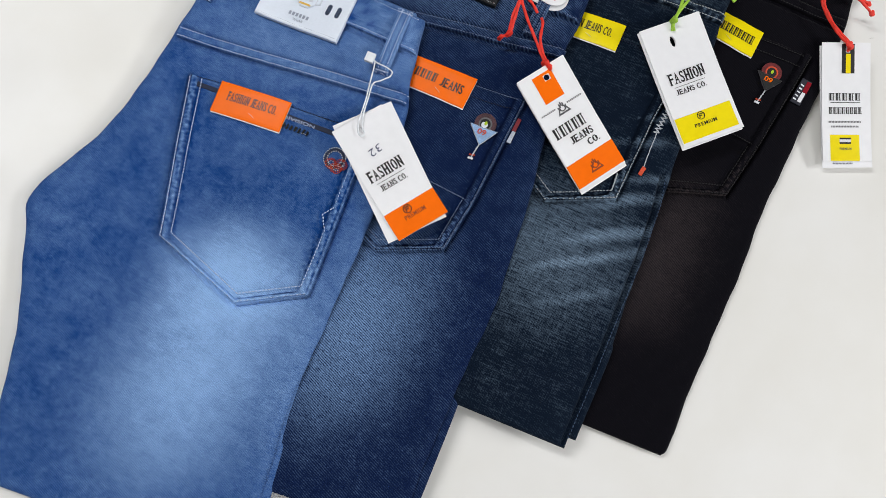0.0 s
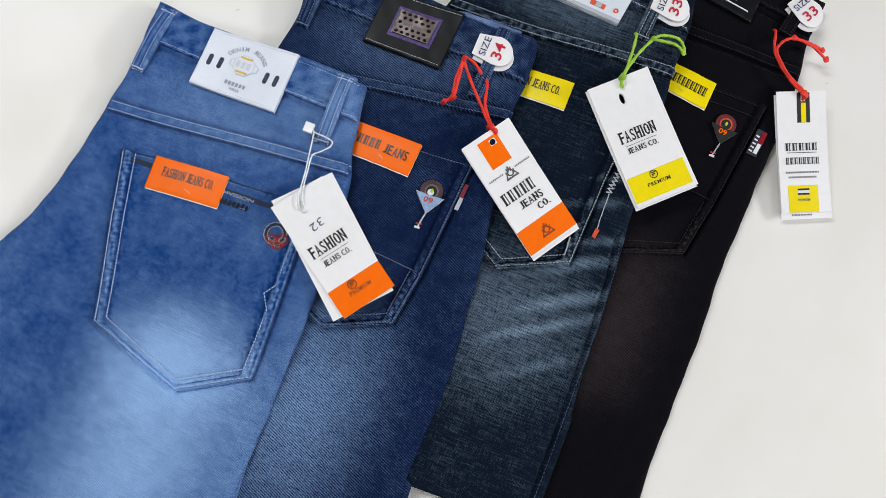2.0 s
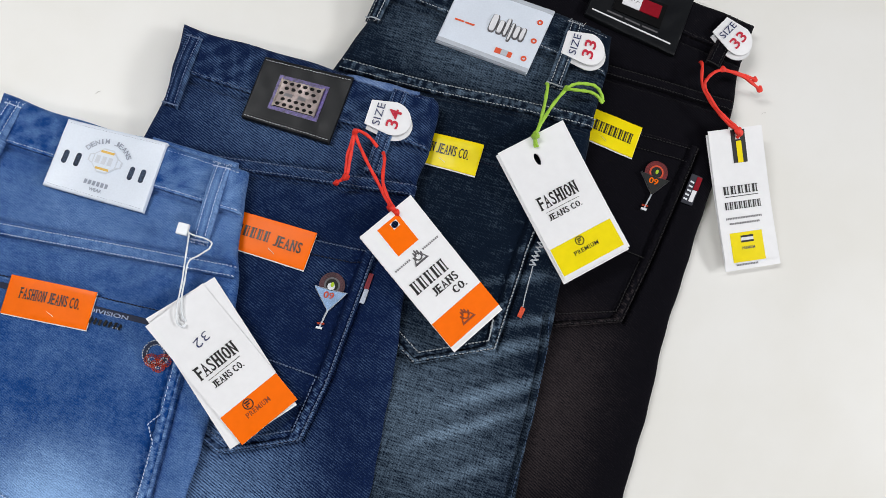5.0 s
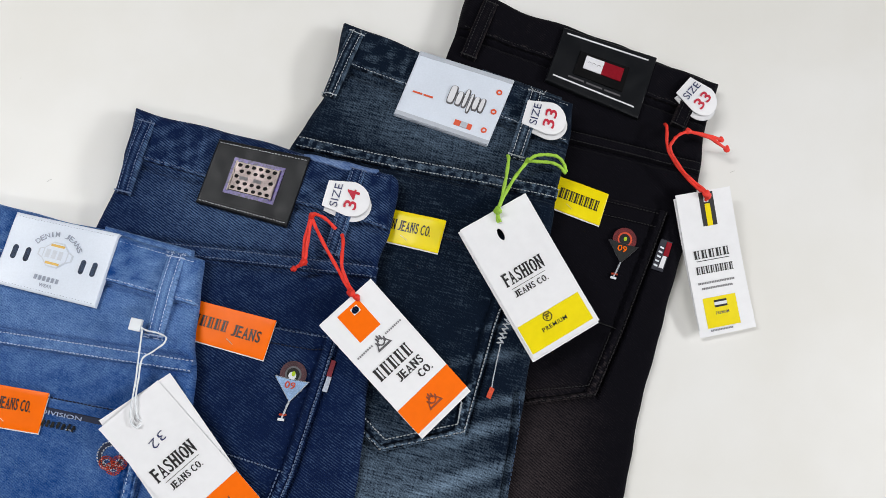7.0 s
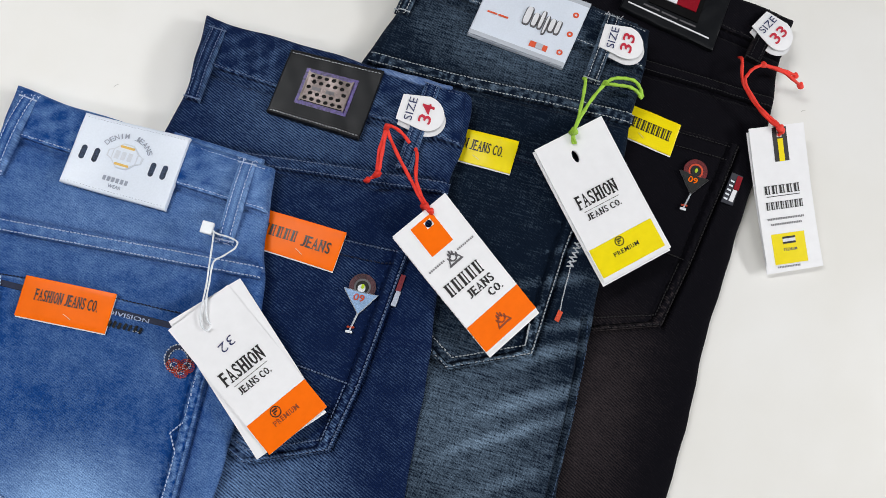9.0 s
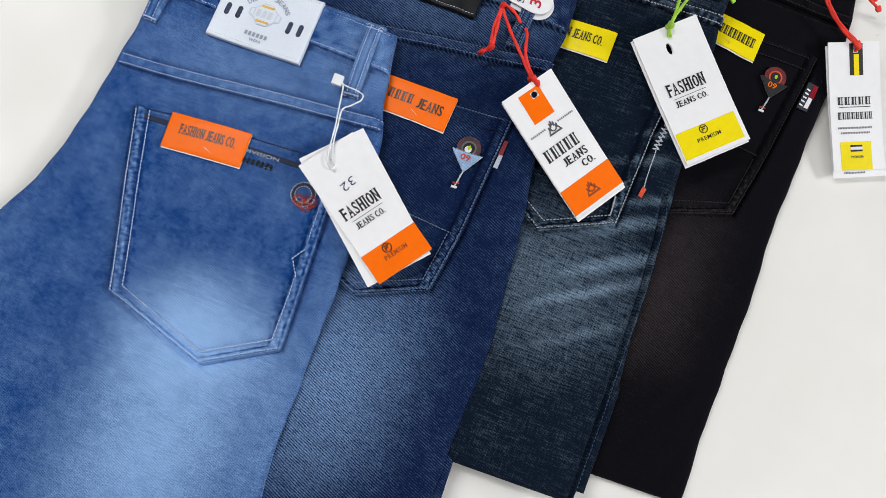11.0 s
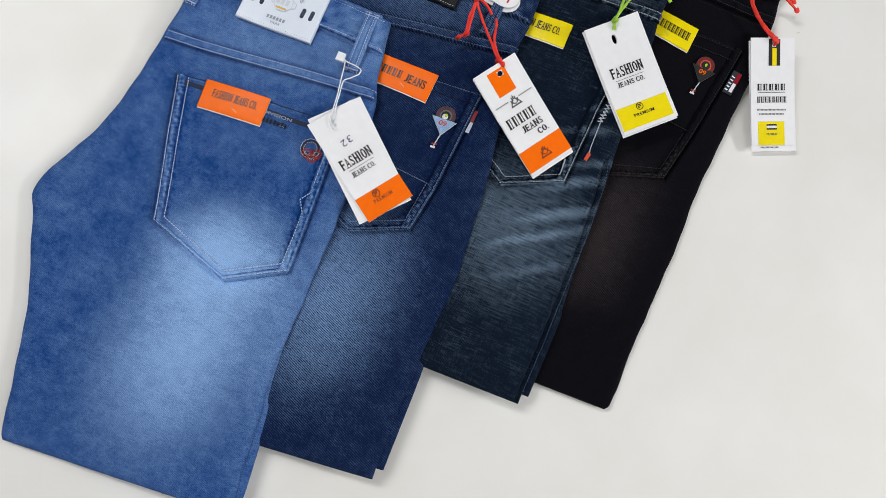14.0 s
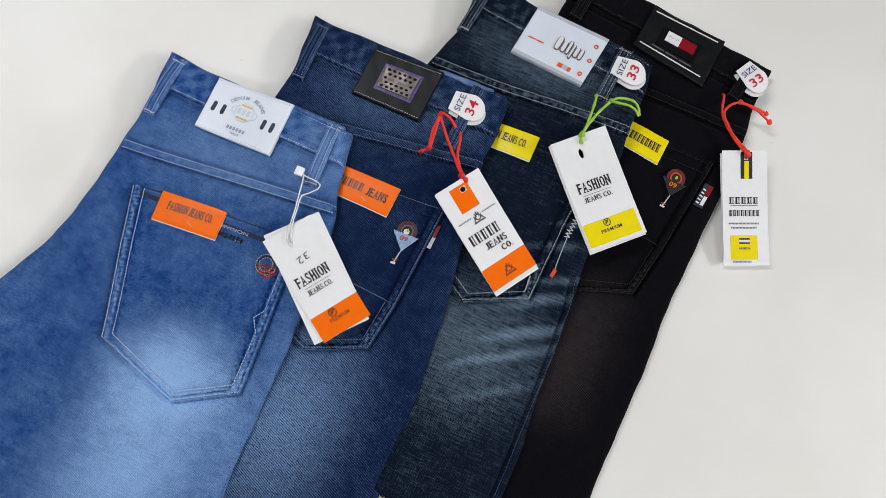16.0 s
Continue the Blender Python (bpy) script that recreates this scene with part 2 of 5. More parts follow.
def ss(a, b, x):
    q = np.clip((np.asarray(x, float) - a) / (b - a), 0, 1)
    return q * q * (3 - 2 * q)


def bull(e):
    e = np.clip(e, 0, 1)
    return np.sqrt(np.clip(1 - (1 - e) ** 2, 0, 1))


def along(points, s):
    """Points at the shares s of a polyline's length, its corners a little rounded."""
    p = np.array(points, float)
    c = np.r_[0, np.cumsum(np.hypot(*np.diff(p, axis=0).T))]
    s = np.asarray(s) * c[-1]
    return np.stack([np.interp(s, c, p[:, 0]), np.interp(s, c, p[:, 1])], 1)


def soft_curve(points, n=8):
    """A smooth curve through the points."""
    p = np.array(points, float)
    q = np.vstack([2 * p[0] - p[1], p, 2 * p[-1] - p[-2]])
    out = []
    for i in range(1, len(q) - 2):
        for t in np.linspace(0, 1, n, endpoint=False):
            a, b, c, d = q[i - 1], q[i], q[i + 1], q[i + 2]
            out.append(0.5 * (2 * b + (c - a) * t + (2 * a - 5 * b + 4 * c - d) * t * t + (3 * b - a - 3 * c + d) * t ** 3))
    return np.array(out + [p[-1]])


def slab(left, right, low, high, ends, nu=40, nv=60, wear_shade=None, extra=None, warp=None):
    """A closed sheet between two side curves of (u, v): high(u, v) on top, low(u, v) below; ends: for left, right, top and
    bottom the radius over which the top falls, and the surface to which it falls there."""
    s, q = 0.5 - 0.5 * np.cos(np.pi * np.linspace(0, 1, nv + 1)), 0.5 - 0.5 * np.cos(np.pi * np.linspace(0, 1, nu + 1))
    s, q = 0.6 * s + 0.4 * np.linspace(0, 1, nv + 1), 0.75 * q + 0.25 * np.linspace(0, 1, nu + 1)
    a, b = along(left, s), along(right, s)
    p = a[:, None] + (b - a)[:, None] * q[None, :, None]
    if warp is not None:
        p = np.stack(warp(p[..., 0], p[..., 1]), -1)
    u, v = p[..., 0], p[..., 1]
    width = np.hypot(*(b - a).T)[:, None]
    cols = np.hypot(*np.diff(p, axis=0).transpose(2, 0, 1))
    down = np.vstack([np.zeros(nu + 1), np.cumsum(cols, 0)])
    gaps = (q[None] * width, (1 - q)[None] * width, down, down[-1] - down)
    hi, lo = high(u, v), low(u, v)
    z = np.minimum.reduce([f(u, v) + (hi - f(u, v)) * bull(g / r) for g, (r, f) in zip(gaps, ends)])
    if extra is not None:
        z = z + extra(u, v, *gaps)
    near = np.minimum.reduce(gaps)
    rim = (near < 1e-9)
    lo = np.where(rim, np.minimum(lo, z), lo)
    n = (nu + 1) * (nv + 1)
    verts = np.vstack([np.stack([u, v, z], -1).reshape(-1, 3), np.stack([u, v, lo], -1).reshape(-1, 3)])
    i = (np.arange(nv)[:, None] * (nu + 1) + np.arange(nu)[None]).ravel()
    topf = np.stack([i, i + nu + 1, i + nu + 2, i + 1], 1)
    faces = [topf, topf[:, ::-1] + n]
    ring = list(range(nu + 1)) + [(j + 1) * (nu + 1) - 1 for j in range(1, nv + 1)] + [nv * (nu + 1) + k for k in range(nu - 1, -1, -1)] + [j * (nu + 1) for j in range(nv - 1, 0, -1)]
    ring = np.array(ring)
    nxt = np.roll(ring, -1)
    faces.append(np.stack([ring, nxt, nxt + n, ring + n], 1))
    w = None
    if wear_shade is not None:
        w = np.r_[wear_shade(u, v, *gaps).ravel(), np.zeros(n)]
    return verts, np.vstack(faces), w


def stitches(points, zf, pitch=0.0028, size=0.0024, wide=0.00088, high=0.0007, closed=False, jitter=0.00012):
    """Single thread stitches along a polyline of (u, v), on the surface zf."""
    p = np.array(points, float)
    if closed:
        p = np.vstack([p, p[:1]])
    total = np.hypot(*np.diff(p, axis=0).T).sum()
    n = max(1, int(total / pitch))
    mid = along(p, (np.arange(n) + 0.5) / n)
    nxt = along(p, np.clip((np.arange(n) + 0.7) / n, 0, 1))
    mid = mid + np.random.uniform(-jitter, jitter, mid.shape)
    d = nxt - mid
    d /= np.hypot(*d.T)[:, None] + 1e-9
    d += np.random.uniform(-0.08, 0.08, d.shape)
    side = np.stack([-d[:, 1], d[:, 0]], 1)
    vs, fs = [], []
    for c, a, b in zip(mid, d, side):
        k = len(vs)
        rim = [c - a * size / 2, c - a * size * 0.3 + b * wide / 2, c + a * size * 0.3 + b * wide / 2, c + a * size / 2, c + a * size * 0.3 - b * wide / 2, c - a * size * 0.3 - b * wide / 2]
        crest = [c - a * size * 0.28, c + a * size * 0.28]
        z = float(zf(c[0], c[1]))
        vs += [(x, y, z - 0.0002) for x, y in rim] + [(x, y, z + high) for x, y in crest]
        fs += [(k, k + 6, k + 1), (k + 1, k + 6, k + 7, k + 2), (k + 2, k + 7, k + 3), (k + 3, k + 7, k + 4), (k + 4, k + 7, k + 6, k + 5), (k + 5, k + 6, k)]
        fs = fs[:-6] + [f[::-1] for f in fs[-6:]]
    return vs, fs


def tube(path, radius, sides=8, twist=0.0):
    """A round cord along 3D points."""
    p = soft_curve(path, 8)
    vs, fs = [], []
    for i, c in enumerate(p):
        d = p[min(i + 1, len(p) - 1)] - p[max(i - 1, 0)]
        d = d / (np.linalg.norm(d) + 1e-9)
        a = np.cross(d, (0.1, 0.2, 1.0))
        a /= np.linalg.norm(a) + 1e-9
        b = np.cross(d, a)
        for k in range(sides):
            g = 2 * math.pi * k / sides
            r = radius * (1 + 0.12 * math.sin(2 * g + i * 1.1))
            vs.append(c + r * (math.cos(g) * a + math.sin(g) * b))
        if i:
            o = (i - 1) * sides
            fs += [(o + k, o + (k + 1) % sides, o + sides + (k + 1) % sides, o + sides + k) for k in range(sides)]
    m = len(vs)
    fs += [tuple(range(sides))[::-1], tuple(range(m - sides, m))]
    return vs, fs


def lump(center, radii, seed=0, rings=8, sides=12):
    """An uneven knot."""
    vs, fs = [], []
    for i in range(rings + 1):
        f = math.pi * i / rings
        for k in range(sides):
            g = 2 * math.pi * k / sides
            w = 1 + 0.16 * math.sin(3 * g + seed + 2 * f) + 0.1 * math.sin(5 * f + seed)
            vs.append((center[0] + radii[0] * w * math.sin(f) * math.cos(g), center[1] + radii[1] * w * math.sin(f) * math.sin(g), center[2] + radii[2] * math.cos(f)))
        if i:
            o = (i - 1) * sides
            fs += [(o + k, o + sides + k, o + sides + (k + 1) % sides, o + (k + 1) % sides) for k in range(sides)]
    return vs, fs


def plate(outline, zf, lift):
    """A thin flat shape with an outline of (u, v), laid on a surface: its top lies lift above it."""
    n = len(outline)
    c = np.mean(outline, 0)
    vs = [(c[0], c[1], float(zf(*c)) + lift)]
    for share in (0.5, 1.0):
        vs += [(x, y, float(zf(x, y)) + lift) for x, y in (c + (np.array(p) - c) * share for p in outline)]
    vs += [(x, y, float(zf(x, y)) - 0.0002) for x, y in outline]
    fs = []
    for i in range(n):
        j = (i + 1) % n
        fs += [(0, 1 + i, 1 + j), (1 + i, 1 + n + i, 1 + n + j, 1 + j), (1 + n + i, 1 + 2 * n + i, 1 + 2 * n + j, 1 + n + j)]
    area = sum(outline[i][0] * outline[(i + 1) % n][1] - outline[(i + 1) % n][0] * outline[i][1] for i in range(n))
    return vs, fs if area > 0 else [f[::-1] for f in fs]


def oval(cu, cv, ru, rv, n=20, turn=0.0):
    c, s = math.cos(radians(turn)), math.sin(radians(turn))
    return [(cu + ru * math.cos(g) * c - rv * math.sin(g) * s, cv + ru * math.cos(g) * s + rv * math.sin(g) * c) for g in np.linspace(0, 2 * math.pi, n, endpoint=False)]


def octagon(cu, cv, ru, rv):
    return [(cu + ru * math.cos(g), cv + rv * math.sin(g)) for g in (math.pi / 8 + math.pi / 4 * k for k in range(8))]


def ring_shape(cu, cv, r_in, r_out, zf, lift, a0=0.0, a1=360.0, n=28):
    """A flat ring or arc."""
    vs, fs = [], []
    for i in range(n + 1):
        g = radians(a0 + (a1 - a0) * i / n)
        for r, h in ((r_in, -0.0002), (r_in, lift), (r_out, lift), (r_out, -0.0002)):
            x, y = cu + r * math.cos(g), cv + r * math.sin(g)
            vs.append((x, y, float(zf(x, y)) + h))
        if i:
            o = 4 * (i - 1)
            fs += [(o + k, o + k + 1, o + k + 5, o + k + 4)[::-1] for k in range(3)]
    return vs, fs


FONT_CACHE = {}


def glyphs(text, bold):
    """The outlines of a text in the built-in font as a mesh: points from 0 to 1 across and up, and faces."""
    if (text, bold) not in FONT_CACHE:
        cu = bpy.data.curves.new("lettering", "FONT")
        cu.body, cu.size, cu.offset, cu.resolution_u = text, 1.0, bold, 3
        ob = bpy.data.objects.new("lettering", cu)
        scene.collection.objects.link(ob)
        bpy.context.view_layer.update()
        me = bpy.data.meshes.new_from_object(ob.evaluated_get(bpy.context.evaluated_depsgraph_get()))
        co = np.array([v.co[:] for v in me.vertices])
        faces = [tuple(p.vertices) for p in me.polygons]
        bpy.data.objects.remove(ob)
        bpy.data.meshes.remove(me)
        lo, hi = co.min(0), co.max(0)
        co[:, :2] = (co[:, :2] - lo[:2]) / (hi[:2] - lo[:2])
        FONT_CACHE[text, bold] = co, faces
    return FONT_CACHE[text, bold]


def lettering(text, corner, across, up, zf, material, parent, lift=0.0004, bold=0.02, name="lettering", label=""):
    """Writing laid on a surface: corner (u, v) of its box, and the box's sides as vectors."""
    co, faces = glyphs(text, bold)
    uv = np.array(corner) + co[:, :1] * np.array(across) + co[:, 1:2] * np.array(up)
    vs = [(u, v, float(zf(u, v)) + lift) for u, v in uv]
    flip = across[0] * up[1] - across[1] * up[0] < 0
    return part(name, vs, [f[::-1] if flip else f for f in faces], material, parent, label or f"printed words {text}", smooth=False)


STEMS = {"F": ((0.14, 2),), "A": ((0.10, 0), (0.88, 0)), "H": ((0.14, 2), (0.86, 2)), "I": ((0.5, 2),), "N": ((0.12, 2), (0.88, 1)), "J": ((0.78, 1),), "E": ((0.14, 2),),
         "P": ((0.14, 2),), "R": ((0.14, 2),), "M": ((0.10, 2), (0.90, 2)), "U": ((0.12, 1), (0.88, 1)), "O": ((0.12, 3), (0.88, 3)), "C": ((0.12, 3),), "S": ()}
WIDTHS = {"I": 0.50, "J": 0.78, "M": 1.30, ".": 0.34, " ": 0.38, "E": 0.86, "F": 0.84, "S": 0.86}


def serif_words(text, corner, across, up, zf, material, parent, lift=0.0004, label="", weight=0.110):
    """Condensed words with heavy stems and serifs: the built-in letters, one by one, with bars laid on their stems."""
    o, a, b = np.array(corner, float), np.array(across, float), np.array(up, float)
    widths = [WIDTHS.get(c, 1.0) for c in text]
    scale = 1.0 / sum(widths)
    vs, fs, x = [], [], 0.0
    flip = a[0] * b[1] - a[1] * b[0] < 0

    def put(points, faces, dz):
        k = len(vs)
        for s, t in points:
            p = o + a * s + b * t
            vs.append((p[0], p[1], float(zf(*p)) + lift + dz))
        for f in faces:
            f = tuple(i + k for i in f)
            fs.append(f[::-1] if flip else f)

    for ch, w in zip(text, widths):
        x0, x1 = (x + 0.10 * w) * scale, (x + 0.90 * w) * scale
        x += w
        if ch == " ":
            continue
        half, foot = weight * scale, (weight + 0.10) * scale
        if ch == "I":
            x0, x1 = (x0 + x1) / 2 - half, (x0 + x1) / 2 + half
        co, faces = glyphs(ch, 0.012)
        top = 0.16 if ch == "." else 1.0
        put([(x0 + (x1 - x0) * c[0], c[1] * top) for c in co], faces, 0.0)
        for at, kind in STEMS.get(ch, ()):
            m = x0 + (x1 - x0) * at
            boxes = []
            if kind in (1, 2):
                boxes.append((m - half, 0.04 if kind == 2 else 0.22, m + half, 0.96))
            if kind == 3:
                boxes.append((m - half, 0.24, m + half, 0.76))
            if kind in (0, 2):
                boxes.append((m - foot, 0.0, m + foot, 0.075))
            if kind in (1, 2):
                boxes.append((m - foot, 0.925, m + foot, 1.0))
            for n, (p, q, r, t) in enumerate(boxes):
                put([(p, q), (r, q), (r, t), (p, t)], [(0, 1, 2, 3)], 0.00005 + 0.00003 * n)
    return part("lettering", vs, fs, material, parent, label or f"printed words {text}", smooth=False)


def bars(count, corner, across, up, zf, material, parent, gap=0.25, lift=0.0004, name="printed_bar"):
    """Plain upright bars in a row, each a part, for marks that are not spelled out."""
    a, b, o = np.array(across, float), np.array(up, float), np.array(corner, float)
    for i in range(count):
        x0, x1 = i / count, (i + 1 - gap) / count
        ps = [o + a * s + b * t for s, t in ((x0, 0), (x1, 0), (x1, 1), (x0, 1))]
        vs = [(p[0], p[1], float(zf(*p)) + lift) for p in ps]
        part(name, vs, [(0, 1, 2, 3) if a[0] * b[1] - a[1] * b[0] > 0 else (3, 2, 1, 0)], material, parent, smooth=False)


def stems(count, corner, across, up, zf, material, parent, lift=0.0004, gap=0.22):
    """A row of condensed signs that are not spelled out: each one a heavy and a light upright bar with feet, one part a sign."""
    a, b, o = np.array(across, float), np.array(up, float), np.array(corner, float)
    turn = a[0] * b[1] - a[1] * b[0] > 0
    for i in range(count):
        x0, w = i / count, (1 - gap) / count
        boxes = [(0.08, 0.0, 0.46, 1.0), (0.72, 0.0, 0.90, 1.0), (0.0, 0.0, 0.54, 0.09), (0.0, 0.91, 0.54, 1.0), (0.62, 0.0, 1.0, 0.09), (0.62, 0.91, 1.0, 1.0)]
        vs, fs = [], []
        for n, (p, q, r, t) in enumerate(boxes):
            k = len(vs)
            for x, y in ((p, q), (r, q), (r, t), (p, t)):
                c = o + a * (x0 + x * w) + b * y
                vs.append((c[0], c[1], float(zf(*c)) + lift + 0.00003 * n))
            fs.append((k, k + 1, k + 2, k + 3) if turn else (k + 3, k + 2, k + 1, k))
        part("printed_sign", vs, fs, material, parent, smooth=False)


# ---- the room, added out of view to close in the light, and the table ----
def room():
    # all out of view: closes in the light, and grey paint holds the bounce down
    for name, lo, hi, mat in (
        ("floor", (-2.0, -2.0, -0.80), (3.2, 2.4, -0.75), FLOOR),
        ("ceiling", (-2.0, -2.0, 1.95), (3.2, 2.4, 2.00), PAINT),
        ("wall_north", (-2.0, 2.4, -0.80), (3.2, 2.5, 2.00), PAINT),
        ("wall_south", (-2.0, -2.1, -0.80), (3.2, -2.0, 2.00), PAINT),
        ("wall_west", (-2.1, -2.1, -0.80), (-2.0, 2.5, 2.00), PAINT),
        ("wall_east", (3.2, -2.1, -0.80), (3.3, 2.5, 2.00), PAINT),
    ):
        tagged(block(name, lo, hi, mat, None, 0), {"floor": "grey tiled floor under the table", "ceiling": "plain grey ceiling out of view, added to close the room"}.get(name, "plain grey wall out of view, added to close the room"), name.split("_")[0], kind="structure")


SCUFF = plain("grey_scuff", srgb(192, 189, 184), 0.8, grain=0.1, scale=300)


def table():
    t = thing("table", pose(0.15, 0.15, -0.75), "white laminate table on which four pairs of jeans lie", "table")
    block("tabletop", (-0.85, -0.70, 0.715), (0.85, 0.75, 0.75), LAMINATE, t, 0.004)
    for x in (-0.78, 0.74):
        for y in (-0.63, 0.64):
            block("leg", (x, y, 0.0), (x + 0.04, y + 0.04, 0.715), PAINT, t, 0.003)

    for k, (x, y, a) in enumerate(((0.4875, 0.3185, 12), (-0.0863, 0.3961, 25), (-0.1018, 0.4866, 80))):
        d = 0.0022 if k < 2 else 0.0005
        c, q = math.cos(radians(a)) * d, math.sin(radians(a)) * d
        part("scuff_mark", *tube([(x - 0.15 - c, y - 0.15 - q, 0.7501), (x - 0.15, y - 0.15 + 0.0004, 0.7502), (x - 0.15 + c, y - 0.15 + q, 0.7501)], 0.00018, 5), SCUFF, t)


room()
table()


# ---- jeans ----
def ridge(u, v):
    """Uneven ridges across a hem, as sewing and washing leave them: 0 in the folds, 1 on the crests."""
    q = 0.5 * np.sin(820 * u + 640 * v + 2.0 * np.sin(210 * u - 170 * v)) + 0.5 * np.sin(1180 * v - 760 * u + 1.7 * np.sin(330 * v + 110 * u))
    return np.clip(0.5 + 0.8 * q, 0, 1)


def thick(v):
    return 0.0165 - 0.006 * ss(0.05, 0.30, -np.asarray(v, float))


class Jeans:
    """One folded pair, in its own plan: u along the waistband, v up; it leans on the next pair where flat is not set."""

    def __init__(self, key, origin, degrees, left, right, flat, label, shift):
        self.key, self.left, self.right, self.flat, self.shift = key, soft_curve(left, 6), soft_curve(right, 6), flat, shift
        self.root = thing("jeans", pose(origin[0], origin[1], 0.0, 0, 0, degrees), label, "jeans", "jeans laid out in a fan")
        self.mat, self.thread = DENIM[key], THREAD[key]
        rng = np.random.RandomState(10 + key)
        self.waves = [(rng.uniform(0.00012, 0.0004), rng.uniform(-70, 70), rng.uniform(-60, 60), rng.uniform(0, 6.3)) for _ in range(7)]
        self.waves += [(rng.uniform(0.00005, 0.00012), rng.uniform(-320, 320), rng.uniform(-320, 320), rng.uniform(0, 6.3)) for _ in range(8)]
        self.bottom = (left[-1], right[-1])

    def base(self, u, v):
        return 0.0006 + (0 * np.asarray(u, float) if self.flat else thick(v) * (1.25 * ss(0.02, 0.20, u) + 0.30 * ss(0.17, 0.24, u)))

    def peak(self, u, v):
        u, v = np.asarray(u, float), np.asarray(v, float)
        return self.base(u, v) + thick(v) + sum(a * np.sin(x * u + y * v + f) for a, x, y, f in self.waves)

    def mid(self, u, v):
        return self.base(u, v) + 0.62 * thick(v)

    def top(self, u, v):
        """The upper surface, rounded off towards the edges."""
        u, v = np.asarray(u, float), np.asarray(v, float)
        lu = np.interp(-v, -self.left[:, 1], self.left[:, 0])
        ru = np.interp(-v, -self.right[:, 1], self.right[:, 0])
        (bu, bv), (cu, cv) = self.bottom
        hem = bv + (cv - bv) * (u - bu) / (cu - bu)
        near = np.minimum.reduce([u - lu, ru - u, 0.001 - v, v - hem])
        return self.mid(u, v) + (self.peak(u, v) - self.mid(u, v)) * bull(near / 0.009)

    def warp(self, u, v):
        """Uneven edges: the waist waves a little, and the sides are not quite straight."""
        k, a = self.key, 1.7 if self.key == 4 else 1.0
        dv = a * (0.0009 * np.sin(46 * u + 2.1 * k) + 0.0006 * np.sin(104 * u + 1.3 * k)) * ss(-0.05, -0.005, v)
        du = 0.0005 * np.sin(61 * v + k) + 0.0003 * np.sin(173 * v + 2 * k)
        return u + du, v + dv

    def over(self, h):
        return lambda u, v: self.top(u, v) + h

    def groove(self, lines, creases=()):
        """How far the cloth sinks beside seams pulled tight, along polylines of (u, v)."""
        def sink(u, v, *gaps):
            def reach(some):
                far = np.full(u.shape, 1.0)
                for line in some:
                    for (a, b), (c, d) in zip(line[:-1], line[1:]):
                        n = (c - a) ** 2 + (d - b) ** 2
                        t = np.clip(((u - a) * (c - a) + (v - b) * (d - b)) / n, 0, 1)
                        far = np.minimum(far, np.hypot(u - a - t * (c - a), v - b - t * (d - b)))
                return far
            far, fold = reach(lines), reach(creases)
            edge = np.minimum.reduce(gaps)
            return (-0.0032 * np.exp(-(far / 0.0018) ** 2) - 0.0048 * np.exp(-(fold / 0.0020) ** 2) + 0.0005 * (ridge(u, v) - 0.5) * (1 - ss(0.003, 0.012, far))) * ss(0.0, 0.006, edge)
        return sink

    def body(self, lines=(), creases=()):
        low = lambda u, v: self.base(u, v) + 0.42 * thick(v)
        ends = [(0.009, self.mid)] * 4
        part("leg_panel", *slab(self.left, self.right, low, self.peak, ends, 230, 330, extra=self.groove(lines, creases), warp=self.warp)[:2], self.mat, self.root)
        dx = self.shift
        left = [(u + 0.004, v + 0.010 * (v < -0.4)) for u, v in self.left]
        right = [(u + dx * float(ss(0.28, 0.45, -v)) - 0.003 * float(1 - ss(0.28, 0.42, -v)), v + 0.011 * (v < -0.4)) for u, v in self.right]
        lowest = lambda u, v: self.base(u, v)
        half = lambda u, v: self.base(u, v) + 0.52 * thick(v)
        quarter = lambda u, v: self.base(u, v) + 0.25 * thick(v)
        part("under_leg", *slab(left, right, lowest, half, [(0.006, quarter)] * 4, 50, 80)[:2], self.mat, self.root, "lower leg folded underneath")

    def strip(self, name, left, right, h, wear_shade=None, nu=60, nv=10, parent=None, r=0.0007, mat=None, label="", extra=None):
        """A sewn-on piece that follows the cloth, h thick."""
        low = lambda u, v: self.top(u, v) - 0.0008
        rim = lambda u, v: self.top(u, v) + 0.0001
        v, f, w = slab(left, right, low, self.over(h), [(r, rim)] * 4, nu, nv, wear_shade, extra)
        return part(name, v, f, mat or self.mat, parent or self.root, label, wear_shade=w)

    def seam(self, points, h, parent, mat=None, name="stitching", **kw):
        return part(name, *stitches(points, self.over(h), **kw), mat or self.thread, parent)


def offset_line(points, d):
    """The polyline moved d to its left."""
    p = np.array(points, float)
    t = np.gradient(p, axis=0)
    t /= np.hypot(*t.T)[:, None]
    return p + d * np.stack([-t[:, 1], t[:, 0]], 1)


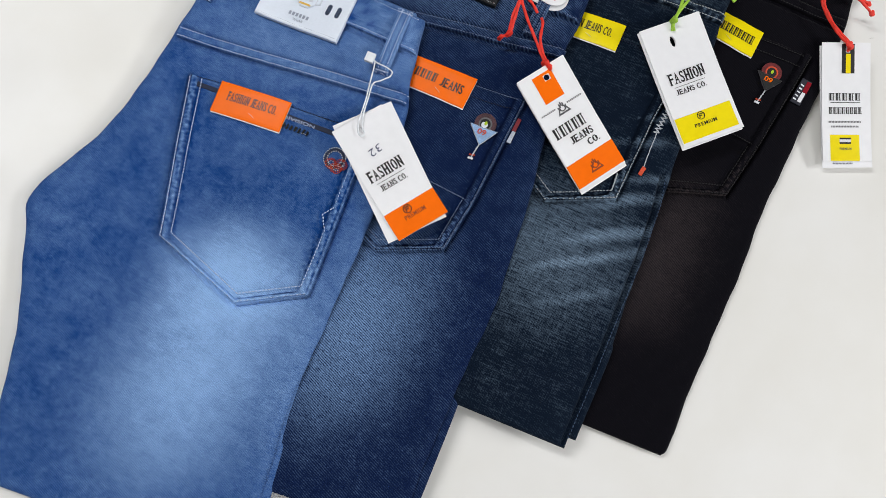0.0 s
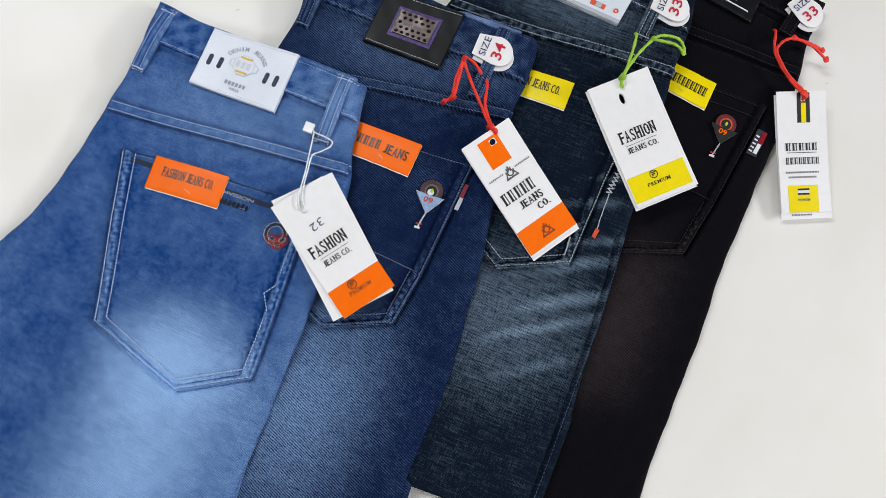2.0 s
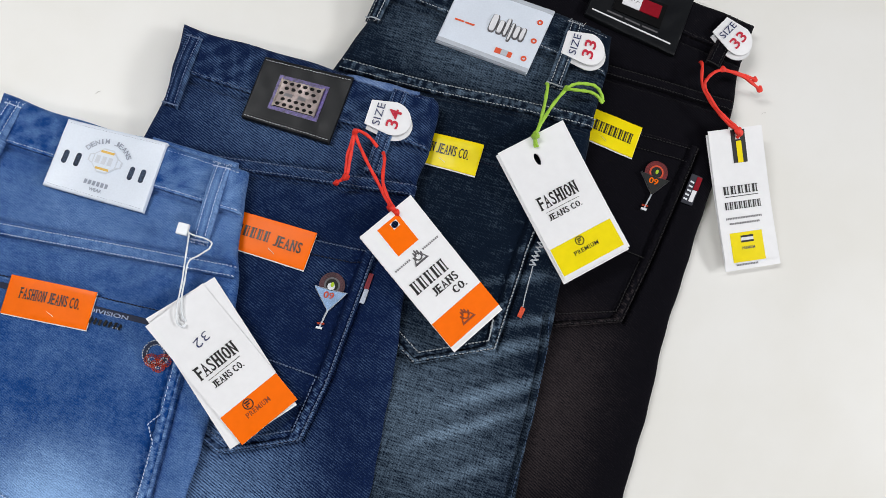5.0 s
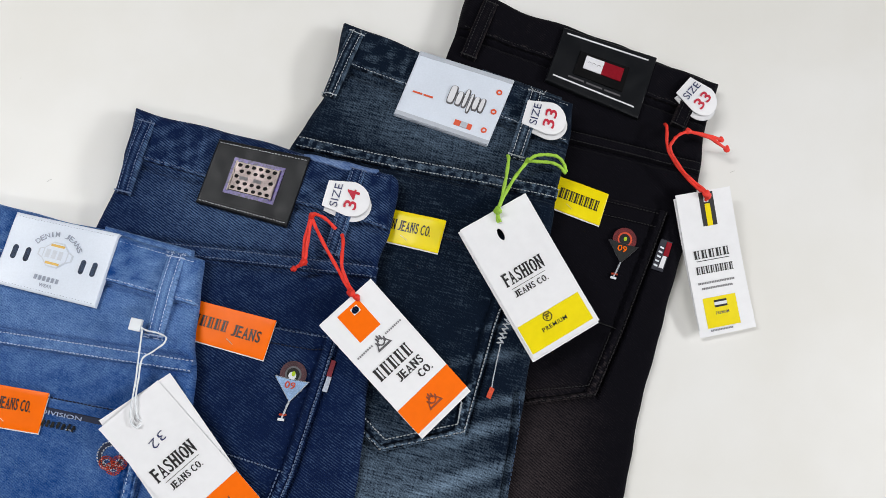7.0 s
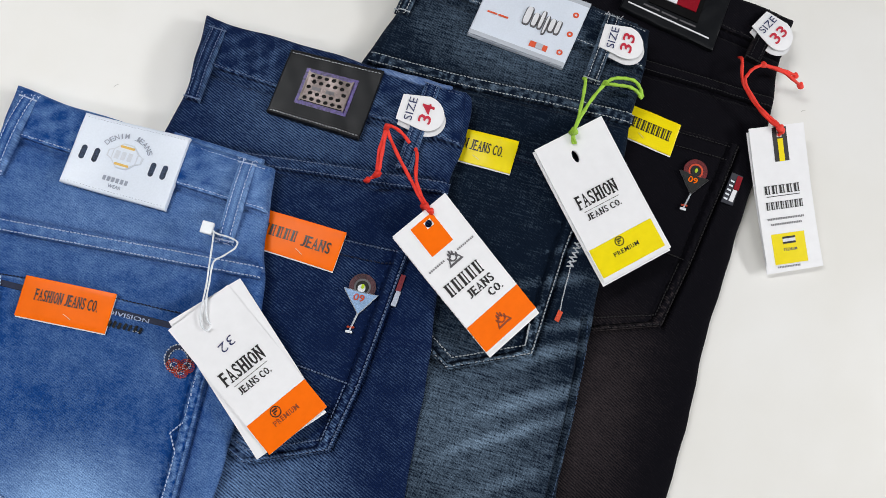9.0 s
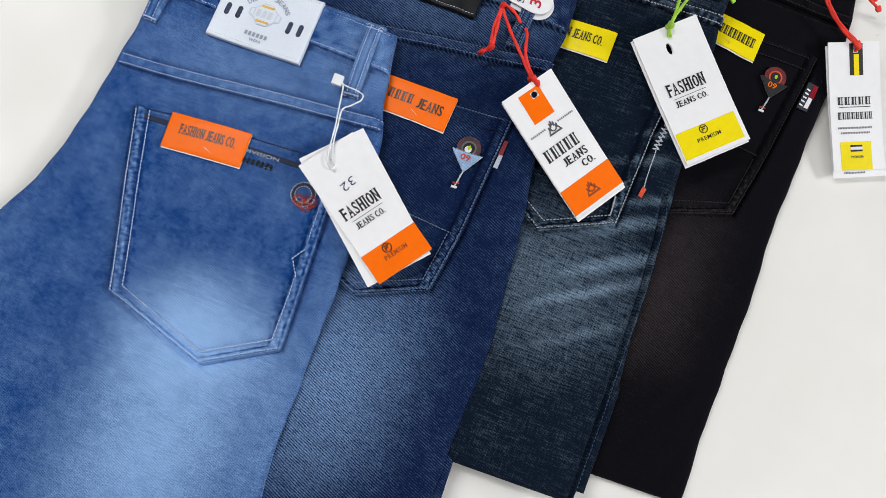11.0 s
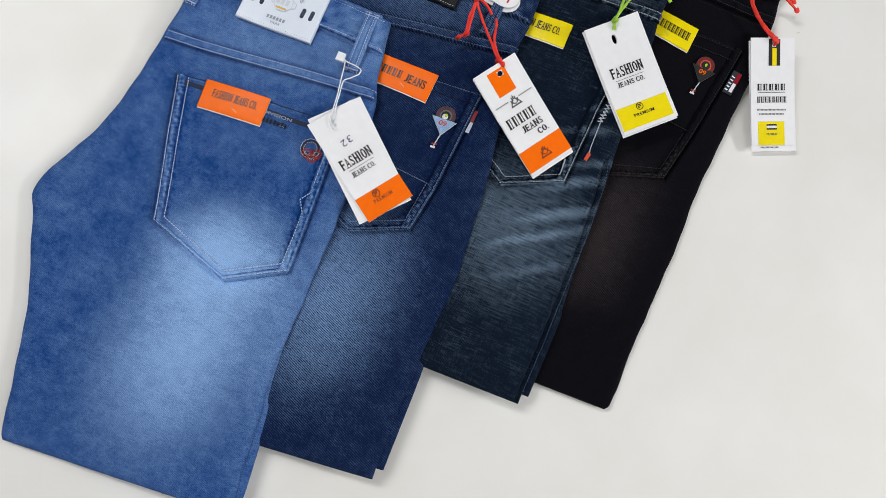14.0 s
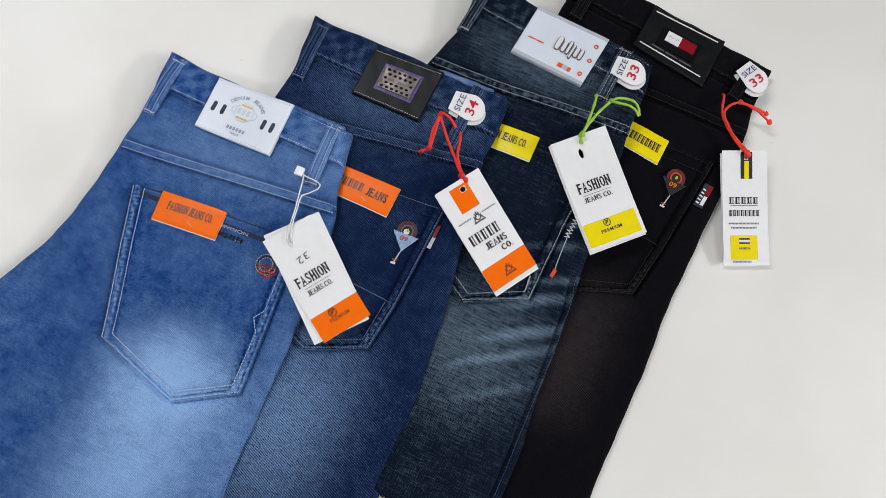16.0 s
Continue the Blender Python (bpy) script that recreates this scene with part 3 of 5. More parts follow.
def waist(j, w, bot_left, bot_right, top_left, top_right, lining=False):
    """Waistband with its seams, and the front waistband that shows behind it."""
    # rubbed ridges and rims; dark stitch channel is unfaded dye with shade painted in
    edge = lambda u, v, a, b, c, d: (0.6 * ridge(0.8 * u, v) - 0.2) * (1 - ss(0.003, 0.006, d)) + 0.7 * (1 - ss(0.0, 0.0025, c)) + 0.35 * (ridge(0.45 * u, 0.25 * v) - 0.5) - 0.22 * np.exp(-((d - 0.0072) / 0.0016) ** 2)
    left = [top_left, bot_left]
    right = [top_right, bot_right]
    low = lambda u, v: j.mid(u, v) - 0.001
    rim = lambda u, v: j.top(u, v) + 0.0002
    high = lambda u, v: j.peak(u, v) + 0.0030
    v, f, wr = slab(left, right, low, high, [(0.009, j.mid), (0.009, j.mid), (0.006, j.mid), (0.0008, rim)], 180, 30, edge, lambda u, v, a, b, c, d: 0.0005 * (ridge(u, v) - 0.5) * (1 - ss(0.004, 0.009, d)) * ss(0.0005, 0.0015, d), warp=j.warp)
    band = part("waistband", v, f, j.mat, j.root, wear_shade=wr)
    bl, br, tl, tr = map(np.array, (bot_left, bot_right, top_left, top_right))
    for a, b, s in ((bl, br, 0.0022), (tl, tr, -0.0052)):
        d = (b - a) / np.hypot(*(b - a))
        n = np.array([-d[1], d[0]])
        line = [a + n * s + d * 0.006, b + n * s - d * 0.004]
        part("stitching", *stitches(along(line, np.linspace(0, 1, 30)), j.over(0.0030)), j.thread, band)
    if lining:
        sag = [(0.140, -0.0006), (0.150, 0.0010), (0.163, 0.0007), (0.176, 0.0017), (0.190, 0.0011), (0.2020, 0.0014)]
        foot = [(0.140, -0.0030), (0.150, -0.0062), (0.163, -0.0070), (0.176, -0.0082), (0.190, -0.0058), (0.2035, -0.0038)]
        ends = [(0.004, j.mid), (0.006, j.mid), (0.005, j.mid), (0.0010, lambda u, v: j.top(u, v))]
        v, f, _ = slab(soft_curve(sag, 6), soft_curve(foot, 6), low, lambda u, v: j.peak(u, v) + 0.0046, [ends[2], ends[3], ends[0], ends[1]], 12, 40)
        part("waist_lining", v, [q[::-1] for q in f], LINING, j.root, "pale blue lining folded over the waist")
    else:
        rise = 0.0015 if j.key == 4 else 0.0046
        inner_l = [tl + (0.125, 0.0022), tl + (0.125, -0.02)]
        inner_r = [tr + (-0.010, rise), tr + (-0.004, -0.02)]
        deep = lambda u, v: j.base(u, v) + 0.1 * thick(v)
        faded = lambda u, v, a, b, c, d: 0.45 + 0.4 * (1 - ss(0.0, 0.0012, c)) - 0.5 * np.exp(-((c - 0.0022) / 0.0005) ** 2) + 0 * u
        v, f, wr = slab(inner_l, inner_r, deep, lambda u, v: j.base(u, v) + 0.70 * thick(v), [(0.003, lambda u, v: j.base(u, v) + 0.4 * thick(v))] * 4, 60, 14, faded)
        part("front_waistband", v, f, j.mat, j.root, "front waistband showing behind the back one", wear_shade=wr)
    return band


def belt_loop(j, top, bottom, w, bow=0.0):
    """A belt loop: a doubled strip that stands off the band, with two rows of stitches and a bar tack at each end."""
    t, b = np.array(top), np.array(bottom)
    d = (b - t) / np.hypot(*(b - t))
    n = np.array([-d[1], d[0]])
    share = np.linspace(0, 1, 14)
    mid = t + (b - t) * share[:, None] + n * bow * np.sin(np.pi * share)[:, None]
    left, right = mid - n * w / 2, mid + n * w / 2
    length = np.hypot(*(b - t))
    rise = lambda u, v: j.top(u, v) + 0.0047 + 0.0038 * np.sin(np.pi * np.clip(((np.asarray(u) - t[0]) * d[0] + (np.asarray(v) - t[1]) * d[1]) / length, 0, 1))
    rim = lambda u, v: rise(u, v) - 0.0034
    # pale rubbed edges and middle; the two dark channels paint shade over unfaded dye
    edge = lambda u, v, a, b_, c, e: 0.8 * (1 - ss(0.0, 0.0022, np.minimum(a, b_))) + 0.35 * ss(0.0045, 0.006, np.minimum(a, b_)) - 0.3 * np.exp(-((np.minimum(a, b_) - 0.0034) / 0.0008) ** 2)
    v, f, wr = slab(left, right, lambda u, v: j.top(u, v) + 0.0002, rise, [(0.0013, rim)] * 4, 12, 30, edge)
    loop = part("belt_loop", v, f, j.mat, j.root, wear_shade=wr)
    for s in (-0.28, 0.28):
        part("stitching", *stitches(mid + n * w * s, lambda u, v: rise(u, v)), j.thread, loop)
    rng = np.random.RandomState(int(1000 * abs(t[0])) + j.key)
    if j.key in (1, 3):
        for at, out in ((1.0, 1), (0.0, -1)):
            vs, fs = [], []
            for _ in range(14 if j.key == 1 else 7):
                c = t + (b - t) * at + n * w * rng.uniform(-0.6, 0.6)
                e = c + d * out * rng.uniform(0.0003, 0.0008 if at else 0.0026) + n * rng.uniform(-0.0014, 0.0014)
                z = float(rise(*c)) - rng.uniform(0.0, 0.0016)
                v1, f1_ = tube([(c[0], c[1], z), ((c + e)[0] / 2, (c + e)[1] / 2, z + 0.0006), (e[0], e[1], z - 0.0006)], 0.00022, 4)
                fs += [tuple(k + len(vs) for k in f) for f in f1_]
                vs += list(v1)
            tagged(part("fray", vs, fs, j.thread, loop, "frayed pale threads"), kind="stuff")
    for at in (0.04, 0.97):
        c = t + (b - t) * at
        part("bar_tack", *stitches([c - n * w * 0.55, c + n * w * 0.55], lambda u, v: rise(u, v), pitch=0.0008, size=0.0016, wide=0.0012), j.thread, loop)
    return loop


RUBBED = {1: 0.40, 2: 0.30, 3: 0.90, 4: 0.25}  # how strongly the wash marks the ridges of each pair's seams


def yoke(j, a, b, w=0.0098):
    """The felled seam below the waist."""
    a, b = np.array(a), np.array(b)
    low = np.array([0.0005, -w])
    k = RUBBED[j.key]
    full = lambda u, v, *g: k * (0.75 * ridge(0.75 * u + 0.004 * np.sin(90 * u), 0.5 * v) - 0.22)
    seam = j.strip("yoke_seam", [a, a + low], [b, b + low], 0.0028, full, 240, 16, extra=lambda u, v, a, b, c, d: 0.0009 * np.sin(np.pi * np.clip((np.minimum(c, d) - 0.0008) / 0.0062, 0, 1)) + 0.0003 * (ridge(0.75 * u + 0.004 * np.sin(90 * u), 0.5 * v) - 0.5) * ss(0.0003, 0.0015, np.minimum(c, d)))
    for s in (0.12, 0.86):
        line = along([a + low * s, b + low * s], np.linspace(0, 1, 40))
        part("stitching", *stitches(line, j.over(0.0034)), j.thread, seam)
    return seam


def pocket(j, left, right, outer, inner, h=0.0020):
    """A patch pocket with a rubbed rim, its seam lines and inner folds darkened as shade; outer and inner are its rows
    of stitches.
    """
    def rim(u, v, a, b, c, d):
        e = np.minimum(a, b)
        hem = 1 - ss(0.0075, 0.0100, e)
        fold = ss(0.0075, 0.0100, e) * (1 - ss(0.010, 0.020, e))
        side = 1.0 if j.key == 1 else 0.18 + 0.82 * ss(0.21, 0.27, -v)
        # rubbed pale lip; the dark lines by the stitches are unfaded dye plus painted shade
        lip = (0.3 if j.key == 1 else 0.65) * (1 - ss(0.0005, 0.0013, e)) - 0.45 * np.exp(-((e - 0.0023) / 0.0008) ** 2) - (0.2 if j.key == 1 else 0.45) * np.exp(-((e - 0.0090) / 0.0009) ** 2)
        deep = 0.80 if j.key == 1 else 0.95
        # the last fold term paints pucker shade between the crests inside the hem
        return side * hem * (deep * ridge(u, v) - (0.14 if j.key == 1 else 0.26) * deep) + lip - (0.35 if j.key == 1 else 0.6) * fold * (1 - ridge(u, v)) + 0.5 * (1 - ss(0.0, 0.003, c))

    def pucker(u, v, a, b, c, d):
        e = np.minimum(a, b)
        hem = 0.0018 * (1 - ss(0.0082, 0.0102, e)) * ss(0.0, 0.0006, e)
        roll = 0.0011 * np.sin(np.pi * np.clip((e - 0.0018) / 0.0068, 0, 1)) - 0.0009 * np.exp(-((e - 0.0017) / 0.0006) ** 2)
        return hem + roll + 0.0008 * (ridge(u, v) - 0.6) * ss(0.0012, 0.003, e) * (1 - ss(0.009, 0.017, e)) * ss(0.004, 0.01, c) - 0.0019 * np.exp(-((e - 0.0090) / 0.0010) ** 2)

    bag = j.strip("back_pocket", soft_ends(left), soft_ends(right), h, rim, 210, 190, r=0.0010, extra=pucker)
    for line in (outer, inner):
        if line:
            part("stitching", *stitches(line, j.over(h + 0.0024), size=0.0024, wide=0.00095), j.thread, bag)
    return bag


def soft_ends(points):
    return along(points, np.linspace(0, 1, 60))


def patch_corners(corners, s, t):
    a, b, c, d = map(np.array, corners)  # top left, top right, bottom right, bottom left
    return (a * (1 - s) + b * s) * (1 - t) + (d * (1 - s) + c * s) * t


def patch(j, corners, material, label, edge_material=None, h=0.0058):
    """The leather patch on the waistband; it stands a little off the cloth."""
    a, b, c, d = map(np.array, corners)
    face = lambda u, v: j.peak(u, v) + h
    low = lambda u, v: j.top(u, v) + 0.001
    v, f, _ = slab([a, d], [b, c], low, face, [(0.0009, lambda u, v: face(u, v) - 0.0009)] * 4, 40, 26)
    ob = part("leather_patch", v, f, material, j.root, label)
    return ob, face, (lambda s, t: patch_corners(corners, s, t))


def on_patch(at, s0, s1, t0, t1):
    return [tuple(at(s0, t1)), tuple(at(s1, t1)), tuple(at(s1, t0)), tuple(at(s0, t0))]


# light blue pair
j1 = Jeans(1, (-0.1521, 0.3914), -24.71,
           [(-0.0049, 0.0031), (-0.0016, -0.0323), (-0.0005, -0.0643), (-0.0031, -0.0964), (-0.0064, -0.1523), (-0.0199, -0.2202), (-0.0462, -0.2893), (-0.0345, -0.321), (-0.0029, -0.3907), (0.0202, -0.4622), (0.0326, -0.5106), (0.0393, -0.5213)],
           [(0.2031, -0.0003), (0.2103, -0.0306), (0.2174, -0.0658), (0.2262, -0.0924), (0.233, -0.15), (0.2385, -0.2201), (0.24, -0.2744), (0.2428, -0.363), (0.2510, -0.4199), (0.2600, -0.4849), (0.2605, -0.4984)],
           False, "light blue faded denim jeans folded on top of the others", 0.006)
j2 = Jeans(2, (-0.0093, 0.4378), -24.54,
           [(-0.0033, 0.0046), (0.0007, -0.0327), (0.0041, -0.0631), (-0.0005, -0.0928), (-0.005, -0.1511), (-0.0189, -0.2193), (-0.0455, -0.2887), (-0.0337, -0.3203), (-0.0018, -0.3897), (0.0216, -0.461), (0.0378, -0.5315), (0.0438, -0.5473)],
           [(0.2139, -0.0005), (0.2194, -0.0077), (0.2234, -0.0409), (0.2222, -0.0809), (0.2375, -0.1581), (0.25, -0.2401), (0.257, -0.3171), (0.2555, -0.408), (0.2570, -0.48), (0.2582, -0.5216)],
           False, "dark blue denim jeans with faded thigh and orange label", 0.0075)
j3 = Jeans(3, (0.1668, 0.4914), -30.4,
           [(-0.0022, 0.0049), (0.0037, -0.0305), (0.0081, -0.0617), (-0.0007, -0.1106), (-0.0064, -0.1555), (-0.0211, -0.2275), (-0.046, -0.2985), (-0.034, -0.3287), (-0.0011, -0.3988), (0.0289, -0.4692), (0.0491, -0.53)],
           [(0.2048, 0.0), (0.2119, -0.0349), (0.2168, -0.0797), (0.23, -0.1551), (0.2412, -0.2182), (0.2549, -0.2914), (0.2657, -0.3846), (0.2714, -0.45), (0.2755, -0.4984)],
           False, "blue-black denim jeans with whiskered fading and white patch", 0.0065)
j4 = Jeans(4, (0.2778, 0.5098), -29.04,
           [(-0.0003, 0.0042), (0.0026, -0.0545), (-0.0003, -0.1073), (-0.0202, -0.2274), (-0.0454, -0.2981), (-0.0333, -0.3283), (-0.0001, -0.4088), (0.0301, -0.4893), (0.0452, -0.5647)],
           [(0.2391, 0.0022), (0.2371, -0.0403), (0.2461, -0.1002), (0.2482, -0.2098), (0.2489, -0.282), (0.2556, -0.3786), (0.2582, -0.4772), (0.263, -0.5275), (0.2592, -0.5386)],
           True, "washed black denim jeans folded flat on the table", 0.001)

j1.body([[(0.0290, -0.1335), (0.0728, -0.2797), (0.1615, -0.3060), (0.2175, -0.2722), (0.2100, -0.1668), (0.2090, -0.1190)], [(0.003, -0.0380), (0.212, -0.0380)], [(0.002, -0.0960), (0.222, -0.0725)], [(0.002, -0.1090), (0.222, -0.0855)]])
j2.body([[(0.0835, -0.2910), (0.1390, -0.3150), (0.1965, -0.2886), (0.2036, -0.2383), (0.2085, -0.1340)], [(0.004, -0.0420), (0.223, -0.0470)], [(0.003, -0.1015), (0.222, -0.0730)], [(0.003, -0.1145), (0.222, -0.0860)]])
j3.body([[(0.0940, -0.2915), (0.1545, -0.3175), (0.2128, -0.2820), (0.2066, -0.1957), (0.2075, -0.1360)], [(0.006, -0.0380), (0.212, -0.0390)], [(0.003, -0.1038), (0.217, -0.0735)], [(0.003, -0.1168), (0.217, -0.0865)]], [[(0.2380, -0.24), (0.2465, -0.275), (0.2535, -0.32), (0.2610, -0.383), (0.2670, -0.44), (0.2715, -0.50)]])
j4.body([[(0.0985, -0.2965), (0.1567, -0.3217), (0.2110, -0.2960), (0.2183, -0.2375), (0.2255, -0.1290)], [(0.003, -0.0400), (0.235, -0.0400)], [(0.002, -0.1015), (0.240, -0.0745)], [(0.002, -0.1145), (0.240, -0.0875)]])

waist(j1, 0, (-0.0016, -0.0339), (0.2113, -0.0362), (-0.0044, 0.0036), (0.2028, -0.0003))
waist(j2, 0, (0.0011, -0.0363), (0.223, -0.0454), (-0.0028, 0.0047), (0.2138, -0.0005), lining=True)
waist(j3, 0, (0.0042, -0.032), (0.2117, -0.0369), (-0.0018, 0.0049), (0.2046, 0.0))
waist(j4, 0, (0.0022, -0.0348), (0.2371, -0.0348), (0.0002, 0.0042), (0.2389, 0.0022))
for j, t, b in ((j1, (0.0112, -0.0018), (0.0086, -0.0645)), (j1, (0.185, -0.0030), (0.1888, -0.0665)), (j2, (0.0122, -0.0045), (0.0126, -0.0680)), (j2, (0.1865, -0.0015), (0.1845, -0.0760)),
                (j3, (0.0134, -0.0005), (0.0118, -0.0640)), (j3, (0.1717, -0.0010), (0.1740, -0.0640)), (j4, (0.0229, -0.0020), (0.0203, -0.0600)), (j4, (0.2158, -0.0010), (0.2115, -0.0530))):
    belt_loop(j, t, b, 0.0122 if j is not j4 else 0.0132)
yoke(j1, (0.0022, -0.0975), (0.2215, -0.0742))
yoke(j2, (0.0030, -0.1030), (0.2222, -0.0745))
yoke(j3, (0.0032, -0.1053), (0.2165, -0.0750))
yoke(j4, (0.0020, -0.1030), (0.2400, -0.0760))

# light blue back pocket with a dark tape below its mouth
p1 = pocket(j1, [(0.0300, -0.1342), (0.0740, -0.2785), (0.1610, -0.3040)], [(0.2075, -0.1195), (0.2085, -0.1668), (0.2158, -0.2716), (0.1630, -0.3040)],
            [(0.0316, -0.1360), (0.0755, -0.2772), (0.1617, -0.3022), (0.2138, -0.2712)],
            [(0.0425, -0.1338), (0.0830, -0.2711), (0.1606, -0.2951), (0.2075, -0.2668), (0.2050, -0.2151), (0.1975, -0.2030), (0.2040, -0.1932), (0.2015, -0.1580), (0.2000, -0.1250)])
part("stitching", *stitches([(0.0310, -0.1350), (0.0600, -0.1310), (0.1283, -0.1262), (0.2000, -0.1215)], j1.over(0.0038)), NAVY_THREAD, p1)
TAPE = plain("navy_tape", srgb(34, 42, 66), 0.8, grain=0.15, scale=900, bump=0.3)
tape = j1.strip("tape", [(0.0385, -0.1366), (0.0388, -0.1428)], [(0.2020, -0.1288), (0.2020, -0.1348)], 0.0027, None, 60, 4, p1, 0.0004, TAPE, "dark navy woven tape")
lettering("DIVISION", (0.1262, -0.1383), (0.0305, 0.0018), (-0.0002, 0.0031), j1.over(0.0027), plain("pale_woven_thread", srgb(168, 182, 212), 0.8, grain=0.2, scale=1500), p1, bold=0.014, name="woven_lettering", label="white woven word DIVISION")
for cu, tall in ((0.1300, 0.0040), (0.1336, 0.0044), (0.1372, 0.0040), (0.1412, 0.0046), (0.1450, 0.0040), (0.1490, 0.0044), (0.1528, 0.0038)):
    cv = -0.1462 + 0.06 * (cu - 0.13)
    part("embroidered_mark", *stitches([(cu, cv), (cu + 0.0006, cv + tall)], j1.over(0.0036), pitch=0.0008, size=0.0016, wide=0.0021, high=0.0006), BLACK_PATCH, p1)
part("embroidered_mark", *stitches([(0.1478, -0.1448), (0.1512, -0.1440), (0.1530, -0.1448)], j1.over(0.0041), pitch=0.0014, size=0.0012, wide=0.0007), WHITE_THREAD, p1)
knot = part("embroidery", *ring_shape(0.1855, -0.1535, 0.0070, 0.0092, j1.over(0.0026), 0.0005), TAPE, p1, "ring embroidered in navy and white with red coils")
for r in (0.0066, 0.0098):
    part("stitching", *stitches(oval(0.1855, -0.1535, r, r, 40), j1.over(0.0033), pitch=0.0021, size=0.0017, closed=True), WHITE_THREAD, knot)
for cu, cv in ((0.1845, -0.1590), (0.1932, -0.1566), (0.1902, -0.1612)):
    for r in (0.0054, 0.0040):
        part("red_coil", *stitches(oval(cu, cv, r, r * 0.85, 30), j1.over(0.0037), pitch=0.0017, size=0.0015, wide=0.00085, high=0.0008, closed=True), RED_THREAD, knot)
    part("stitching", *stitches(oval(cu, cv, 0.0027, 0.0023, 20), j1.over(0.0037), pitch=0.0019, size=0.0014, wide=0.0006, closed=True), WHITE_THREAD, knot)

# dark blue pocket with a seam across, an embroidered badge and a side tab
p2 = pocket(j2, [(0.0350, -0.1470), (0.0850, -0.2900), (0.1386, -0.3130)], [(0.2068, -0.1345), (0.2018, -0.2383), (0.1950, -0.2876), (0.1405, -0.3130)],
            [(0.0860, -0.2885), (0.1390, -0.3114), (0.1938, -0.2866), (0.2004, -0.2380), (0.2054, -0.1350)],
            [(0.0930, -0.2825), (0.1385, -0.3035), (0.1870, -0.2815), (0.1915, -0.2400)])
part("stitching", *stitches([(0.0400, -0.1480), (0.2060, -0.1360)], j2.over(0.0038)), THREAD[2], p2)
part("stitching", *stitches([(0.0400, -0.1600), (0.1900, -0.1480), (0.2030, -0.1440)], j2.over(0.0038)), NAVY_THREAD, p2)
part("stitching", *stitches([(0.0750, -0.2330), (0.1650, -0.2370), (0.2008, -0.2390)], j2.over(0.0038), pitch=0.0026, size=0.0024, wide=0.0011), THREAD[2], p2)


def badge(j, bag, cu, cv, cloth, number, eye, rim):
    """An embroidered badge: a ring behind an inverted triangle with a number, on a stem with a foot."""
    zf = j.over(0.0038)
    b = part("embroidered_badge", *ring_shape(cu, cv, 0.0062, 0.0100, zf, 0.0005), rim, bag, "embroidered badge with a ring, a triangle and the number 09")
    part("badge_ring", *ring_shape(cu, cv, 0.0048, 0.0062, zf, 0.0008), GREY_INK if cloth is SKY_PATCH else RED_THREAD, b)
    part("badge_disc", *plate(oval(cu, cv, 0.0048, 0.0048), zf, 0.0004), BLACK_PATCH, b)
    part("badge_eye", *plate(oval(cu - 0.0004, cv - 0.0010, 0.0029, 0.0029), zf, 0.0007), eye, b)
    part("badge_spot", *plate(oval(cu + 0.0002, cv + 0.0006, 0.0013, 0.0019), zf, 0.0010), LIME_PATCH, b)
    tri = [(cu - 0.0125, cv - 0.0040), (cu + 0.0026, cv - 0.0195), (cu + 0.0125, cv - 0.0030), (cu, cv - 0.0042)]
    part("badge_triangle", *plate(tri, zf, 0.0010), cloth, b)
    part("triangle_edge", *stitches(tri[:3], zf, pitch=0.0012, size=0.0016, high=0.0011, closed=True), WHITE_THREAD if cloth is SKY_PATCH else GREY_INK, b)
    lettering("09", (cu - 0.0040, cv - 0.0108), (0.0080, 0.0002), (0.0, 0.0052), zf, number, b, lift=0.0014, bold=0.015, name="badge_number", label="number 09 in stitches")
    part("badge_stem", *stitches([(cu + 0.0024, cv - 0.0190), (cu + 0.0004, cv - 0.0335)], zf, pitch=0.0013, size=0.0017, wide=0.0014, high=0.0009), WHITE_THREAD, b)
    part("badge_bow", *stitches([(cu - 0.0022, cv - 0.0305), (cu + 0.0030, cv - 0.0298)], zf, pitch=0.0010, size=0.0016, wide=0.0016), RED_THREAD, b)
    part("badge_foot", *plate([(cu - 0.0022, cv - 0.0348), (cu + 0.0026, cv - 0.0345), (cu + 0.0026, cv - 0.0326), (cu - 0.0022, cv - 0.0330)], zf, 0.0009), WHITE_THREAD, b)


badge(j2, p2, 0.1822, -0.1690, SKY_PATCH, RED_THREAD, WHITE_THREAD, BROWN_PATCH)
for v0, v1, mat in ((-0.1515, -0.1640, plain("dark_red_weave", srgb(122, 30, 44), 0.7, grain=0.2, scale=1200)), (-0.1640, -0.1755, plain("grey_white_weave", srgb(182, 190, 206), 0.7, grain=0.15, scale=1200))):
    part("side_tab", *plate([(0.2060, v1), (0.2098, v1), (0.2102, v0), (0.2068, v0)], j2.over(0.0010), 0.0009), mat, p2, "small red and white woven tab")

# blue-black pocket
p3 = pocket(j3, [(0.0350, -0.1500), (0.0950, -0.2900), (0.1530, -0.3155)], [(0.2060, -0.1360), (0.2049, -0.1957), (0.2110, -0.2810), (0.1560, -0.3155)],
            [(0.0960, -0.2885), (0.1545, -0.3138), (0.2095, -0.2802), (0.2035, -0.1957), (0.2040, -0.1400)],
            [(0.1010, -0.2810), (0.1555, -0.3062), (0.2030, -0.2765)])
part("stitching", *stitches([(0.0400, -0.1540), (0.2040, -0.1410)], j3.over(0.0038)), NAVY_THREAD, p3)
